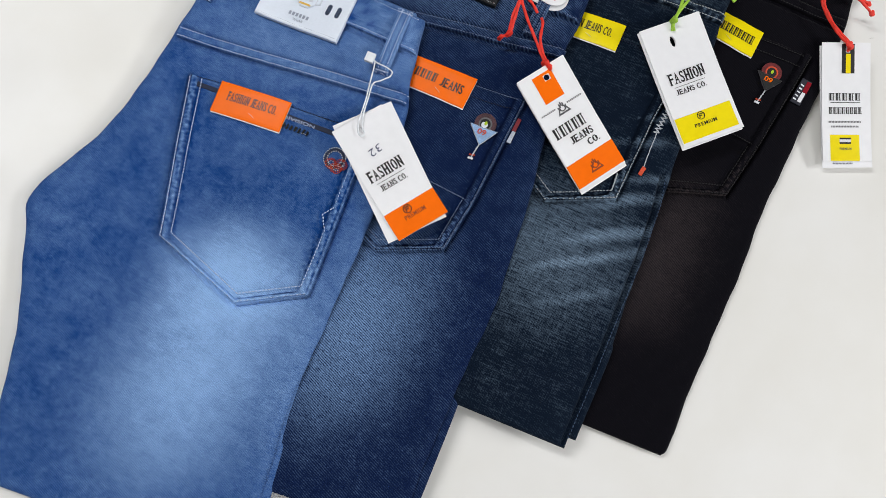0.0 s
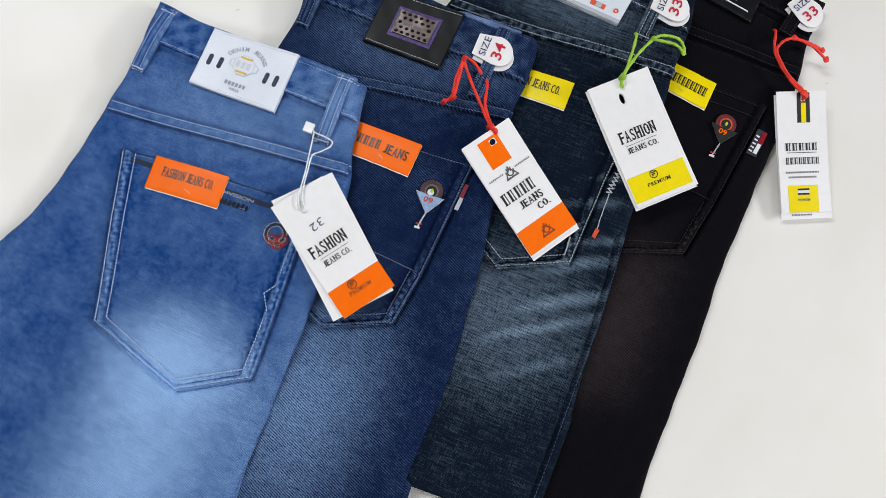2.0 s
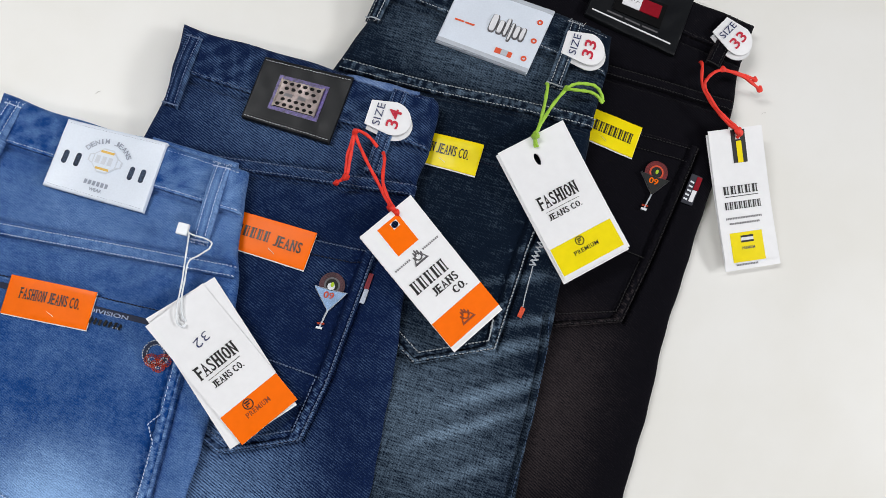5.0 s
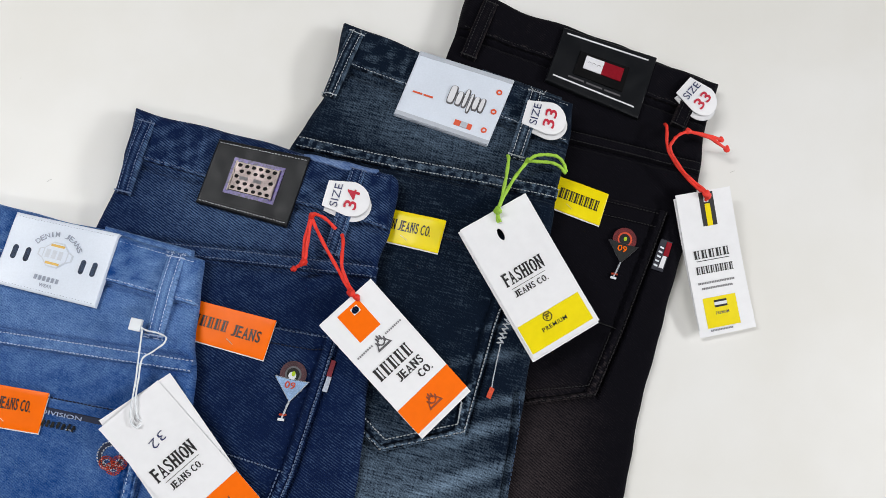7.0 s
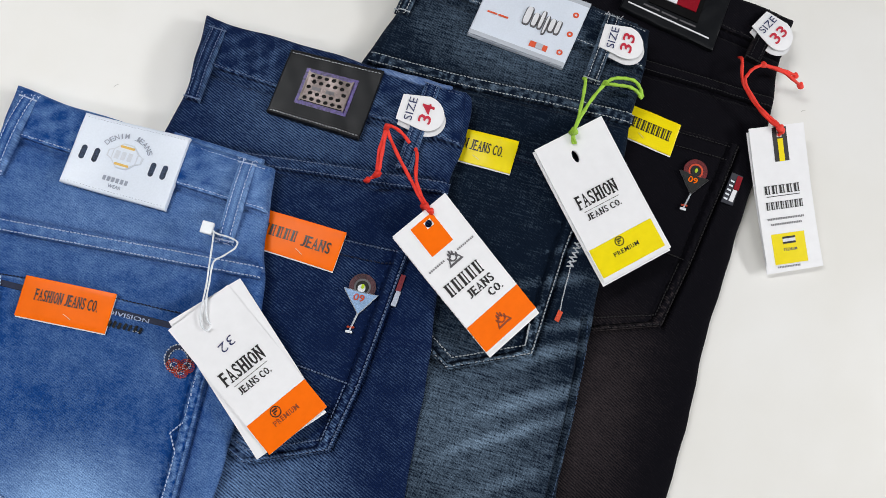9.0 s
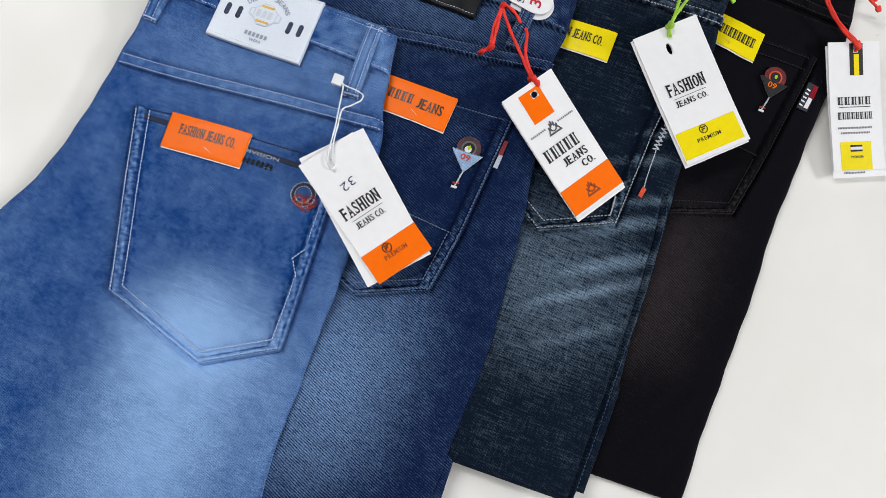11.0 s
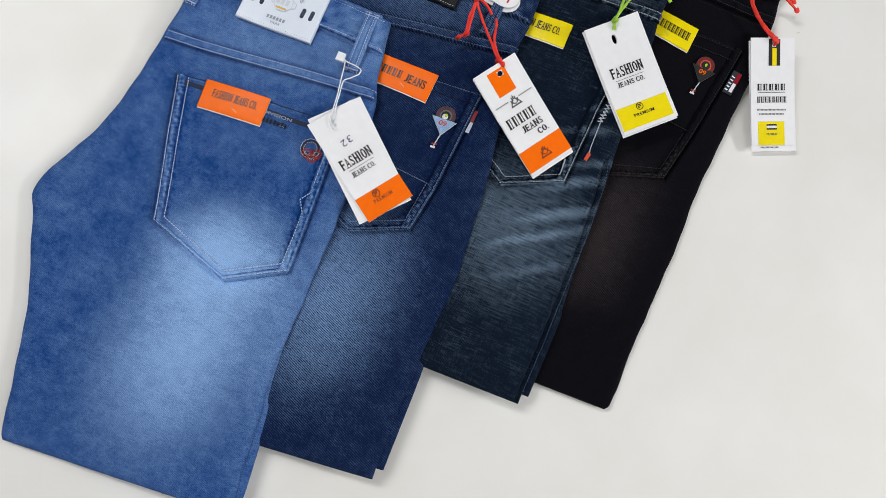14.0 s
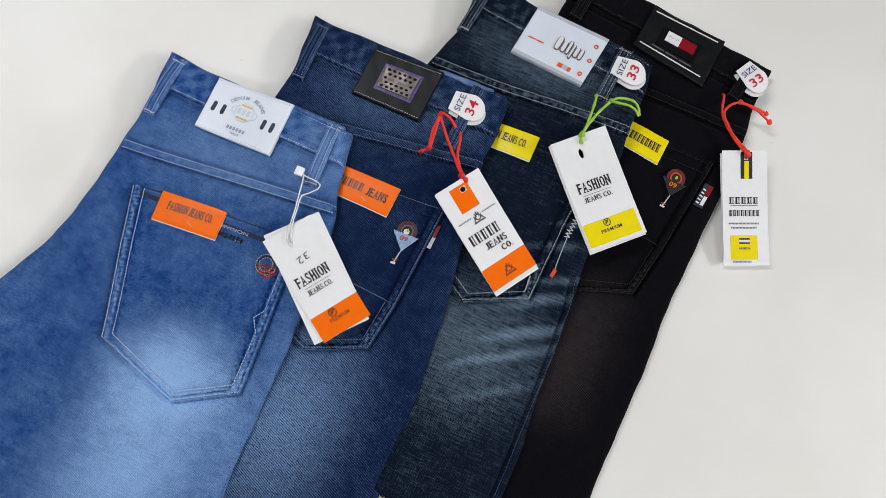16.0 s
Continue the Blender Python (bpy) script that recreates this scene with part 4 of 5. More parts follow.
part("stitching", *stitches([(0.2000, -0.2600), (0.2022, -0.2700), (0.2030, -0.2765)], j3.over(0.0036), pitch=0.0011, size=0.003, wide=0.0013), THREAD[3], p3)
seam_line = [(0.2490, -0.262), (0.2560, -0.3045), (0.2640, -0.383), (0.2700, -0.44), (0.2740, -0.490)]
part("outseam", *stitches([(0.2410, -0.24)] + seam_line, j3.over(0.0002), pitch=0.0034, size=0.0026), plain("dim_blue_thread", srgb(70, 92, 124), 0.8, grain=0.2, scale=1500), j3.root)
coil = [(0.2128 + 0.0021 * (-1) ** i, -0.1720 - 0.0019 * i) for i in range(20)]
dart = part("embroidered_dart", *stitches(coil, j3.over(0.0004), pitch=0.0021, size=0.0034, wide=0.0012, high=0.001), WHITE_THREAD, j3.root, "white coil, thread and orange tip in embroidery")
part("dart_thread", *stitches([(0.2135, -0.2080), (0.2165, -0.2300), (0.2185, -0.2420)], j3.over(0.0002), pitch=0.0016, size=0.0019, wide=0.0009), WHITE_THREAD, dart)
part("dart_tip", *plate([(0.2168, -0.2500), (0.2205, -0.2505), (0.2208, -0.2420), (0.2171, -0.2415)], j3.over(0.0), 0.0008), RED_THREAD, dart)

# black pocket
p4 = pocket(j4, [(0.0400, -0.1480), (0.1000, -0.2950), (0.1555, -0.3197)], [(0.2238, -0.1290), (0.2165, -0.2375), (0.2094, -0.2949), (0.1580, -0.3197)],
            [(0.1010, -0.2935), (0.1567, -0.3180), (0.2080, -0.2940), (0.2150, -0.2375), (0.2222, -0.1300)],
            [(0.1060, -0.2850), (0.1560, -0.3090), (0.2010, -0.2890), (0.2060, -0.2420)])
part("stitching", *stitches([(0.0450, -0.1520), (0.2215, -0.1330)], j4.over(0.0038)), THREAD[4], p4)
part("stitching", *stitches([(0.0450, -0.1640), (0.2200, -0.1450)], j4.over(0.0038)), THREAD[4], p4)
part("stitching", *stitches([(0.0900, -0.2380), (0.2155, -0.2378)], j4.over(0.0038), pitch=0.0026, size=0.0024, wide=0.0011), THREAD[4], p4)
badge(j4, p4, 0.1947, -0.1650, BLACK_PATCH, ORANGE, BLACK_PATCH, plain("dark_red_embroidery", srgb(112, 34, 38), 0.8, grain=0.4, scale=1300, bump=0.4))
tab4 = part("side_tab", *plate([(0.2235, -0.1800), (0.2340, -0.1795), (0.2352, -0.1525), (0.2248, -0.1530)], j4.over(0.0012), 0.0012), plain("navy_satin", srgb(28, 30, 44), 0.5, grain=0.1, scale=900), p4, "navy woven tab with red and white flag")
part("tab_flag", *plate([(0.2300, -0.1660), (0.2345, -0.1658), (0.2350, -0.1535), (0.2304, -0.1537)], j4.over(0.0024), 0.0004), FLAG_RED, tab4)
part("tab_flag", *plate([(0.2292, -0.1770), (0.2330, -0.1768), (0.2336, -0.1662), (0.2300, -0.1664)], j4.over(0.0024), 0.0004), FLAG_WHITE, tab4)
bars(5, (0.2278, -0.1770), (0.0016, 0.0200), (-0.0036, 0.0003), j4.over(0.0024), WHITE_THREAD, tab4, gap=0.62)

# ---- leather patches ----
# white patch with slots, an eight-sided badge and writing in an arc
C1 = [(0.0558, -0.0018), (0.1389, 0.0006), (0.1404, -0.0567), (0.0573, -0.0575)]
l1, f1, at1 = patch(j1, C1, WHITE_LEATHER, "white leatherette patch with slots and grey print")
SLOT = [(0.0021 * math.cos(g), 0.0034 * (1 if math.sin(g) > 0 else -1) + 0.0021 * math.sin(g)) for g in np.linspace(0.01, 2 * math.pi + 0.01, 20, endpoint=False)]
for s in (0.108, 0.228, 0.765, 0.878):
    c = at1(s, 0.53)
    part("slot", *plate([(c[0] + x, c[1] + y) for x, y in SLOT], f1, 0.0002), plain("slot_denim", srgb(62, 74, 96), 0.9, grain=0.4, scale=900) if s < 0.2 else bpy.data.materials["slot_denim"], l1)
SILVER = plain("silver_print", srgb(206, 212, 222), 0.4, grain=0.04, scale=500)
GREY_PRINT = plain("grey_print", srgb(150, 158, 174), 0.5, grain=0.05, scale=500)
c = at1(0.488, 0.455)
for ru, rv, lift, mat in ((0.0150, 0.0066, 0.0006, SILVER), (0.0136, 0.0056, 0.0009, WHITE_LEATHER), (0.0108, 0.0104, 0.0011, SILVER), (0.0098, 0.0094, 0.0014, WHITE_LEATHER)):
    part("badge_plate", *plate(octagon(c[0], c[1], ru, rv), f1, lift), mat, l1)
for dv in (0.0068, -0.0068):
    part("gold_bar", *plate([(c[0] - 0.0055, c[1] + dv - 0.0009), (c[0] + 0.0055, c[1] + dv - 0.0009), (c[0] + 0.0055, c[1] + dv + 0.0009), (c[0] - 0.0055, c[1] + dv + 0.0009)], f1, 0.0017), GOLD, l1)
bars(3, (c[0] - 0.0075, c[1] - 0.0032), (0.0150, 0), (0, 0.0064), f1, SILVER, l1, gap=0.3, lift=0.0017)
word = "DENIM JEANS"
for i, ch in enumerate(word):
    if ch != " ":
        g = radians(148 - 116 * i / (len(word) - 1))
        r = 0.0172
        e, o = np.array((math.sin(g), -math.cos(g))), np.array((math.cos(g), math.sin(g)))
        mid = np.array((c[0], c[1] - 0.002)) + o * r * np.array((1.05, 0.92))
        w = 0.0011 if ch == "I" else 0.0034
        lettering(ch, mid - e * w / 2, e * w, o * 0.0040, f1, GREY_PRINT, l1, bold=0.01, label="grey printed letter")
bars(6, at1(0.36, 0.82), (0.0210, 0.0), (0, 0.0036), f1, GREY_PRINT, l1, gap=0.35)
lettering("WEAR", at1(0.43, 0.90), (0.0105, 0), (0, 0.0026), f1, GREY_PRINT, l1, bold=0.01)
for t in (0.045, 0.955):
    part("stitching", *stitches([at1(0.03, t), at1(0.97, t)], f1, pitch=0.0024, size=0.0015, wide=0.0006, high=0.0003), GREY_PRINT, l1)

# black patch with a punched metal plate on purple foil
C2 = [(0.0726, -0.0062), (0.1476, -0.0045), (0.1455, -0.0629), (0.0706, -0.0603)]
l2, f2, at2 = patch(j2, C2, BLACK_LEATHER, "black leatherette patch with a punched steel plate")
part("foil", *plate(on_patch(at2, 0.235, 0.79, 0.225, 0.76), f2, 0.0004), PURPLE, l2, "purple foil square")


def punched():
    """The plate with rows of holes: a dark backing, and a steel sheet with real openings."""
    cells_u, cells_v = 6, 5
    vs, fs = [], []
    x0, x1, y0, y1 = 0.285, 0.735, 0.285, 0.70
    for iv in range(cells_v):
        odd = iv % 2
        step = (x1 - x0) / cells_u
        e, d = y0 + (y1 - y0) * iv / cells_v, y0 + (y1 - y0) * (iv + 1) / cells_v
        for side in ((x0, x0 + step / 2), (x1 - step / 2, x1)) if odd else ():
            k = len(vs)
            for q in ((side[0], e), (side[1], e), (side[1], d), (side[0], d)):
                p = at2(*q)
                vs.append((p[0], p[1], float(f2(*p)) + 0.0018))
            fs.append((k, k + 3, k + 2, k + 1))
        for iu in range(cells_u - odd):
            a, b = x0 + step * (iu + odd / 2), x0 + step * (iu + 1 + odd / 2)
            k = len(vs)
            n = 16
            for i in range(n):
                g = 2 * math.pi * i / n
                m = max(abs(math.cos(g)), abs(math.sin(g)))
                for rad in (1.0 / m, 0.66 if (iv != 2 or iu in (0, 5)) else 0.12):
                    s = (a + b) / 2 + (b - a) / 2 * math.cos(g) * rad
                    t = (e + d) / 2 + (d - e) / 2 * math.sin(g) * rad
                    p = at2(s, t)
                    vs.append((p[0], p[1], float(f2(*p)) + 0.0018))
                p = vs[-1]
                vs.append((p[0], p[1], p[2] - 0.0012))
            for i in range(n):
                o, q = k + 3 * i, k + 3 * ((i + 1) % n)
                fs += [(o, o + 1, q + 1, q), (o + 1, o + 2, q + 2, q + 1)]
    bm = bmesh.new()
    made = [bm.verts.new(p) for p in vs]
    for f in fs:
        bm.faces.new([made[i] for i in f])
    bmesh.ops.remove_doubles(bm, verts=bm.verts[:], dist=0.00002)
    bmesh.ops.recalc_face_normals(bm, faces=bm.faces[:])
    bm.verts.index_update()
    out = [v.co[:] for v in bm.verts], [[v.index for v in f.verts] for f in bm.faces]
    bm.free()
    return out


# black sheet added behind the steel so that its holes look dark
part("dark_hole_backing", *plate(on_patch(at2, 0.28, 0.74, 0.28, 0.705), f2, 0.0008), DEEP_BLACK, l2)
steel = part("metal_plate", *punched(), STEEL, l2, "punched dull steel plate", smooth=False)
bars(2, at2(0.36, 0.53), at2(0.66, 0.53) - at2(0.36, 0.53), (0, 0.0028), f2, GREY_INK, steel, gap=0.4, lift=0.0021)
part("plate_rim", *plate(on_patch(at2, 0.735, 0.752, 0.27, 0.715), f2, 0.0022), STEEL, l2)
part("plate_rim", *plate(on_patch(at2, 0.270, 0.285, 0.27, 0.715), f2, 0.0020), STEEL, l2)
for t in (0.05, 0.955):
    part("stitching", *stitches([at2(0.02, t), at2(0.98, t)], f2, pitch=0.0026, size=0.0025, wide=0.0007, high=0.0004), WHITE_THREAD, l2)

# white patch with a raised dark-edged mark and red print
C3 = [(0.0692, -0.0004), (0.1518, -0.0010), (0.1497, -0.0623), (0.0686, -0.0610)]
l3, f3, at3 = patch(j3, C3, WHITE_LEATHER, "white leatherette patch with a raised mark and red print")
for t0, t1 in ((0.0, 0.07), (0.93, 1.0)):
    part("patch_edge", *plate(on_patch(at3, 0.004, 0.996, t0 + 0.004, t1 - 0.004), f3, 0.0006), GREY_LEATHER, l3, "grey rolled edge")
MARKS = ((0.475, 0.475, 0.034, 0.130), (0.555, 0.500, 0.028, 0.100), (0.618, 0.470, 0.020, 0.135), (0.672, 0.520, 0.015, 0.140), (0.728, 0.500, 0.027, 0.098), (0.790, 0.500, 0.024, 0.100))
for cs, ct, ws, wt in MARKS:
    soft = lambda grow: [tuple(at3(cs + (ws + grow) * np.sign(math.cos(g)) * abs(math.cos(g)) ** 0.55, ct + (wt + grow * 1.4) * np.sign(math.sin(g)) * abs(math.sin(g)) ** 0.55)) for g in np.linspace(0, -2 * math.pi, 24, endpoint=False)]
    part("mark_shadow", *plate([(u + 0.0003, v - 0.0004) for u, v in soft(0.007)], f3, 0.0005), GREY_INK, l3)
    part("raised_mark", *plate(soft(-0.004), f3, 0.0013), FLAG_WHITE, l3)
ORANGE_INK = plain("orange_red_ink", srgb(226, 88, 50), 0.45, grain=0.04, scale=300)
for s, t in ((0.905, 0.24), (0.925, 0.53), (0.905, 0.82)):
    part("red_square", *ring_shape(*at3(s, t), 0.0011, 0.0024, f3, 0.0005), ORANGE_INK, l3)
part("flag_print", *plate(on_patch(at3, 0.60, 0.78, 0.80, 0.88), f3, 0.0005), ORANGE_INK, l3)
part("flag_print", *plate(on_patch(at3, 0.665, 0.735, 0.80, 0.88), f3, 0.0008), GREY_LEATHER, l3)
bars(2, at3(0.09, 0.62), at3(0.32, 0.60) - at3(0.09, 0.60), (0, 0.0016), f3, ORANGE_INK, l3, gap=0.12)

# black patch with a red and white enamel flag between two white lines
C4 = [(0.0904, -0.0030), (0.1762, 0.0004), (0.1755, -0.0596), (0.0892, -0.0560)]
l4, f4, at4 = patch(j4, C4, BLACK_LEATHER, "black leatherette patch with a red and white enamel flag")
part("badge_frame", *plate(on_patch(at4, 0.24, 0.76, 0.31, 0.72), f4, 0.0010), DEEP_BLACK, l4)
part("enamel", *plate(on_patch(at4, 0.31, 0.50, 0.36, 0.58), f4, 0.0018), FLAG_WHITE, l4, "white enamel half of the flag")
part("enamel", *plate(on_patch(at4, 0.50, 0.71, 0.36, 0.58), f4, 0.0018), FLAG_RED, l4, "dark red enamel half of the flag")
for k in range(3):
    part("scribble", *ring_shape(*at4(0.36 + 0.05 * k, 0.47), 0.0012, 0.0015, f4, 0.0020, 20, 200), GREY_INK, l4)
for t in (0.09, 0.87):
    part("white_line", *plate(on_patch(at4, 0.05, 0.92, t - 0.011, t + 0.011), f4, 0.0005), FLAG_WHITE, l4)
bars(3, at4(0.20, 0.80), at4(0.78, 0.80) - at4(0.20, 0.80), (0, 0.0016), f4, GREY_INK, l4, gap=0.12)


# ---- stapled pocket labels ----
def pocket_label(j, corners, material, label, paint):
    """A glossy card stapled to the mouth of a back pocket; paint(face, at, root) prints on it."""
    a, b, c, d = map(np.array, corners)
    mid = (a + b + c + d) / 4
    z0 = float(j.top(*mid))
    m = j.root.matrix_world @ Matrix.Translation((mid[0], mid[1], z0))
    root = thing("pocket_label", m, label, "label", "labels stapled to the back pockets")
    span = np.hypot(*(b - a))
    lift = lambda u, v: j.top(np.asarray(u) + mid[0], np.asarray(v) + mid[1]) - z0 + 0.0046 + 0.0012 * np.cos((np.asarray(u) / span) * 2.4)
    q = [p - mid for p in (a, b, c, d)]
    v, f, _ = slab([q[0], q[3]], [q[1], q[2]], lambda u, v: lift(u, v) - 0.0009, lift, [(0.0003, lambda u, v: lift(u, v) - 0.0003)] * 4, 24, 10)
    card = part("card", v, f, material, root)
    under = [p + np.array((0.0003, -0.0009)) for p in q]
    low = lambda u, v: lift(u, v) - 0.0011
    v, f, _ = slab([under[0], under[3]], [under[1], under[2]], lambda u, v: low(u, v) - 0.0006, low, [(0.0003, lambda u, v: low(u, v) - 0.0003)] * 4, 24, 10)
    part("folded_back", v, f, CARD, root, "white back of the folded card")
    at = lambda s, t: patch_corners(q, s, t)
    staple = part("staple", *tube([(*at(0.52, 0.74), float(lift(*at(0.52, 0.74))) + 0.0003), (*at(0.56, 0.78), float(lift(*at(0.56, 0.78))) + 0.0005), (*at(0.61, 0.84), float(lift(*at(0.61, 0.84))) + 0.0003)], 0.00020, 6), STAPLE, root)
    paint(lift, at, card)
    return root


def words_on(text, s0, s1, t0, t1, material=INK, bold=0.012):
    def paint(face, at, card):
        serif_words(text, at(s0, t1), at(s1, t1) - at(s0, t1), at(s0, t0) - at(s0, t1), face, material, card)
    return paint


def candy_paint(face, at, card):
    stems(5, at(0.09, 0.60), at(0.51, 0.60) - at(0.09, 0.60), at(0.09, 0.32) - at(0.09, 0.60), face, INK, card)
    serif_words("JEANS", at(0.55, 0.64), at(0.90, 0.64) - at(0.55, 0.64), at(0.55, 0.35) - at(0.55, 0.64), face, INK, card)


def hil_paint(face, at, card):
    stems(6, at(-0.02, 0.62), at(0.33, 0.62) - at(-0.02, 0.62), at(0.0, 0.30) - at(0.0, 0.62), face, INK, card)
    stems(8, at(0.40, 0.63), at(0.93, 0.63) - at(0.40, 0.63), at(0.0, 0.30) - at(0.0, 0.62), face, INK, card)


pocket_label(j1, [(0.0611, -0.1290), (0.1285, -0.1232), (0.1300, -0.1521), (0.0636, -0.1583)], ORANGE, "glossy orange card label stapled to the light blue pocket", words_on("FASHION JEANS CO.", 0.16, 0.86, 0.26, 0.54))
pocket_label(j2, [(0.0920, -0.1335), (0.1589, -0.1338), (0.1577, -0.1644), (0.0920, -0.1628)], ORANGE, "glossy orange card label stapled to the dark blue pocket", candy_paint)
pocket_label(j3, [(0.0735, -0.1400), (0.1401, -0.1321), (0.1429, -0.1590), (0.0762, -0.1660)], YELLOW, "glossy yellow card label stapled to the blue-black pocket", words_on("FASHION JEANS CO.", 0.10, 0.86, 0.28, 0.60))
pocket_label(j4, [(0.1040, -0.1322), (0.1707, -0.1325), (0.1708, -0.1610), (0.1040, -0.1600)], YELLOW, "glossy yellow card label stapled to the black pocket", hil_paint)


# ---- size stickers folded round the belt loops ----
def size_sticker(j, center, turn, number, label):
    z0 = float(j.peak(*center)) + 0.0095
    root = thing("size_sticker", j.root.matrix_world @ pose(center[0], center[1], z0, 0, 0, turn), label, "sticker", "size stickers on the belt loops")
    w, h = 0.035, 0.0275

    def outline(dx, dy):
        arc = [(w / 2 - 0.0150 + 0.0150 * math.cos(g) + dx, 0.01375 * math.sin(g) + dy) for g in np.linspace(-math.pi / 2, math.pi / 2, 15)]
        return [(-w / 2 + dx, h / 2 - 0.0035 + dy), (-w / 2 + dx, -h / 2 + 0.0035 + dy)] + arc
    bend = lambda x, y: -0.0022 * (np.asarray(x) / (w / 2)) ** 2
    part("front_flap", *plate(outline(0, 0), bend, 0.0004), CARD, root)
    part("back_flap", *plate(outline(0.0022, -0.0032), lambda x, y: -0.0034 - 0.004 * np.clip(-np.asarray(x) / w, 0, 1), 0.0004), CARD_EDGE, root)
    lettering("SIZE", (-0.0058, -0.0092), (0, 0.0185), (-0.0062, 0), bend, NAVY_INK, root, lift=0.0007, bold=0.0)
    lettering(number, (0.0085, -0.0080), (0, 0.0160), (-0.0098, 0), bend, RED_INK, root, lift=0.0007, bold=0.015)


size_sticker(j2, (0.1850, -0.0305), 0, "34", "round white size 34 sticker on a dark blue belt loop")
size_sticker(j3, (0.1855, -0.0245), 4, "33", "round white size 33 sticker on a blue-black belt loop")
size_sticker(j4, (0.2205, -0.0235), -24, "33", "white size 33 sticker on a black belt loop")


# ---- hang tags ----
class Tag:
    """A pair of cards hung on a cord. Its own plan: x across, y up, from the front card's middle."""

    def __init__(self, corners, label, group="hang tags on the jeans"):
        a, b, c, d = (Vector(p) for p in corners)
        ex = ((b - a) + (c - d)).normalized()
        ey = ((a - d) + (b - c)).normalized()
        ez = ex.cross(ey).normalized()
        ey = ez.cross(ex)
        self.w, self.h = ((b - a).length + (c - d).length) / 2, ((a - d).length + (b - c).length) / 2
        mid = (a + b + c + d) / 4
        m = Matrix((ex, ey, ez)).transposed().to_4x4()
        m.translation = mid
        self.m = m
        self.root = thing("hang_tag", m, label, "hang tag", group)
        self.bow = lambda x, y: 0.0012 * (np.asarray(y, float) / self.h * 2) ** 2

    def at(self, s, t):
        return np.array(((s - 0.5) * self.w, (0.5 - t) * self.h))

    def card(self, name, lower, s0=0.0, s1=1.0, t0=0.0, t1=1.0, turn=0.0, hole=None, label="", move=(0, 0)):
        """A stiff card with slightly soft corners; hole: centre and half sizes, cut right through."""
        q = [self.at(s0, t0), self.at(s1, t0), self.at(s1, t1), self.at(s0, t1)]
        c, s = math.cos(radians(turn)), math.sin(radians(turn))
        q = [np.array((p[0] * c - p[1] * s + move[0], p[0] * s + p[1] * c + move[1])) for p in q]
        top = lambda u, v: self.bow(u, v) - lower
        rows = 18
        if hole is None:
            v, f, _ = slab([q[0], q[3]], [q[1], q[2]], lambda u, v: top(u, v) - 0.0006, top, [(0.0002, lambda u, v: top(u, v) - 0.0002)] * 4, 10, rows)
            return part(name, v, f, CARD, self.root, label, smooth=False)
        hc, hu, hv = self.at(*hole[:2]), hole[2], hole[3]
        # outer rectangle in four bands round an oval opening
        vs, fs = [], []
        n = 32
        inner = [hc + np.array((hu * math.cos(g), hv * math.sin(g))) for g in np.linspace(0, 2 * math.pi, n, endpoint=False)]
        box = 0.0065
        for g, p in zip(np.linspace(0, 2 * math.pi, n, endpoint=False), inner):
            m = max(abs(math.cos(g)), abs(math.sin(g)))
            o = hc + np.array((math.cos(g), math.sin(g))) / m * box
            for x, y, dz in ((p[0], p[1], -0.0006), (p[0], p[1], 0), (o[0], o[1], 0)):
                vs.append((x, y, float(top(x, y)) + dz))
        for i in range(n):
            a, b = 3 * i, 3 * ((i + 1) % n)
            fs += [(a, a + 1, b + 1, b)[::-1], (a + 1, a + 2, b + 2, b + 1)[::-1]]
        xs = [q[0][0], hc[0] - box, hc[0] + box, q[1][0]]
        ys = [q[0][1], hc[1] + box] + list(np.linspace(hc[1] - box, q[3][1], rows))
        for i in range(3):
            for k in range(len(ys) - 1):
                if i == 1 and k == 1:
                    continue
                o = len(vs)
                for x, y in ((xs[i], ys[k + 1]), (xs[i + 1], ys[k + 1]), (xs[i + 1], ys[k]), (xs[i], ys[k])):
                    vs.append((x, y, float(top(x, y))))
                fs.append((o, o + 1, o + 2, o + 3))
        # edges all round
        rim = [(x, ys[0]) for x in xs] + [(xs[-1], y) for y in ys[1:]] + [(x, ys[-1]) for x in xs[::-1][1:]] + [(xs[0], y) for y in ys[::-1][1:-1]]
        o = len(vs)
        for x, y in rim:
            vs += [(x, y, float(top(x, y))), (x, y, float(top(x, y)) - 0.0006)]
        r = len(rim)
        fs += [(o + 2 * i, o + 2 * ((i + 1) % r), o + 2 * ((i + 1) % r) + 1, o + 2 * i + 1) for i in range(r)]
        return part(name, vs, fs, CARD, self.root, label, smooth=False)

    def block(self, card, s0, s1, t0, t1, material, lift=0.0002, name="printed_panel", hole=None):
        rows = 6
        vs, fs = [], []
        if hole is None:
            cells = [(s0, s1, t0 + (t1 - t0) * k / rows, t0 + (t1 - t0) * (k + 1) / rows) for k in range(rows)]
        else:
            hs, ht, du, dv = hole
            cells = [(s0, s1, t0, ht - dv), (s0, hs - du, ht - dv, ht + dv), (hs + du, s1, ht - dv, ht + dv), (s0, s1, ht + dv, t1)]
        for a, b, c, d in cells:
            k = len(vs)
            for s, t in ((a, d), (b, d), (b, c), (a, c)):
                x, y = self.at(s, t)
                vs.append((x, y, float(self.bow(x, y)) + lift))
            fs.append((k, k + 1, k + 2, k + 3))
        return part(name, vs, fs, material, card, smooth=False)

    def words(self, card, text, s0, s1, t0, t1, material=INK, bold=0.02, lift=0.0004):
        a, b, c = self.at(s0, t1), self.at(s1, t1), self.at(s0, t0)
        return serif_words(text, a, b - a, c - a, self.bow, material, card, lift=lift, weight=0.105 + bold)

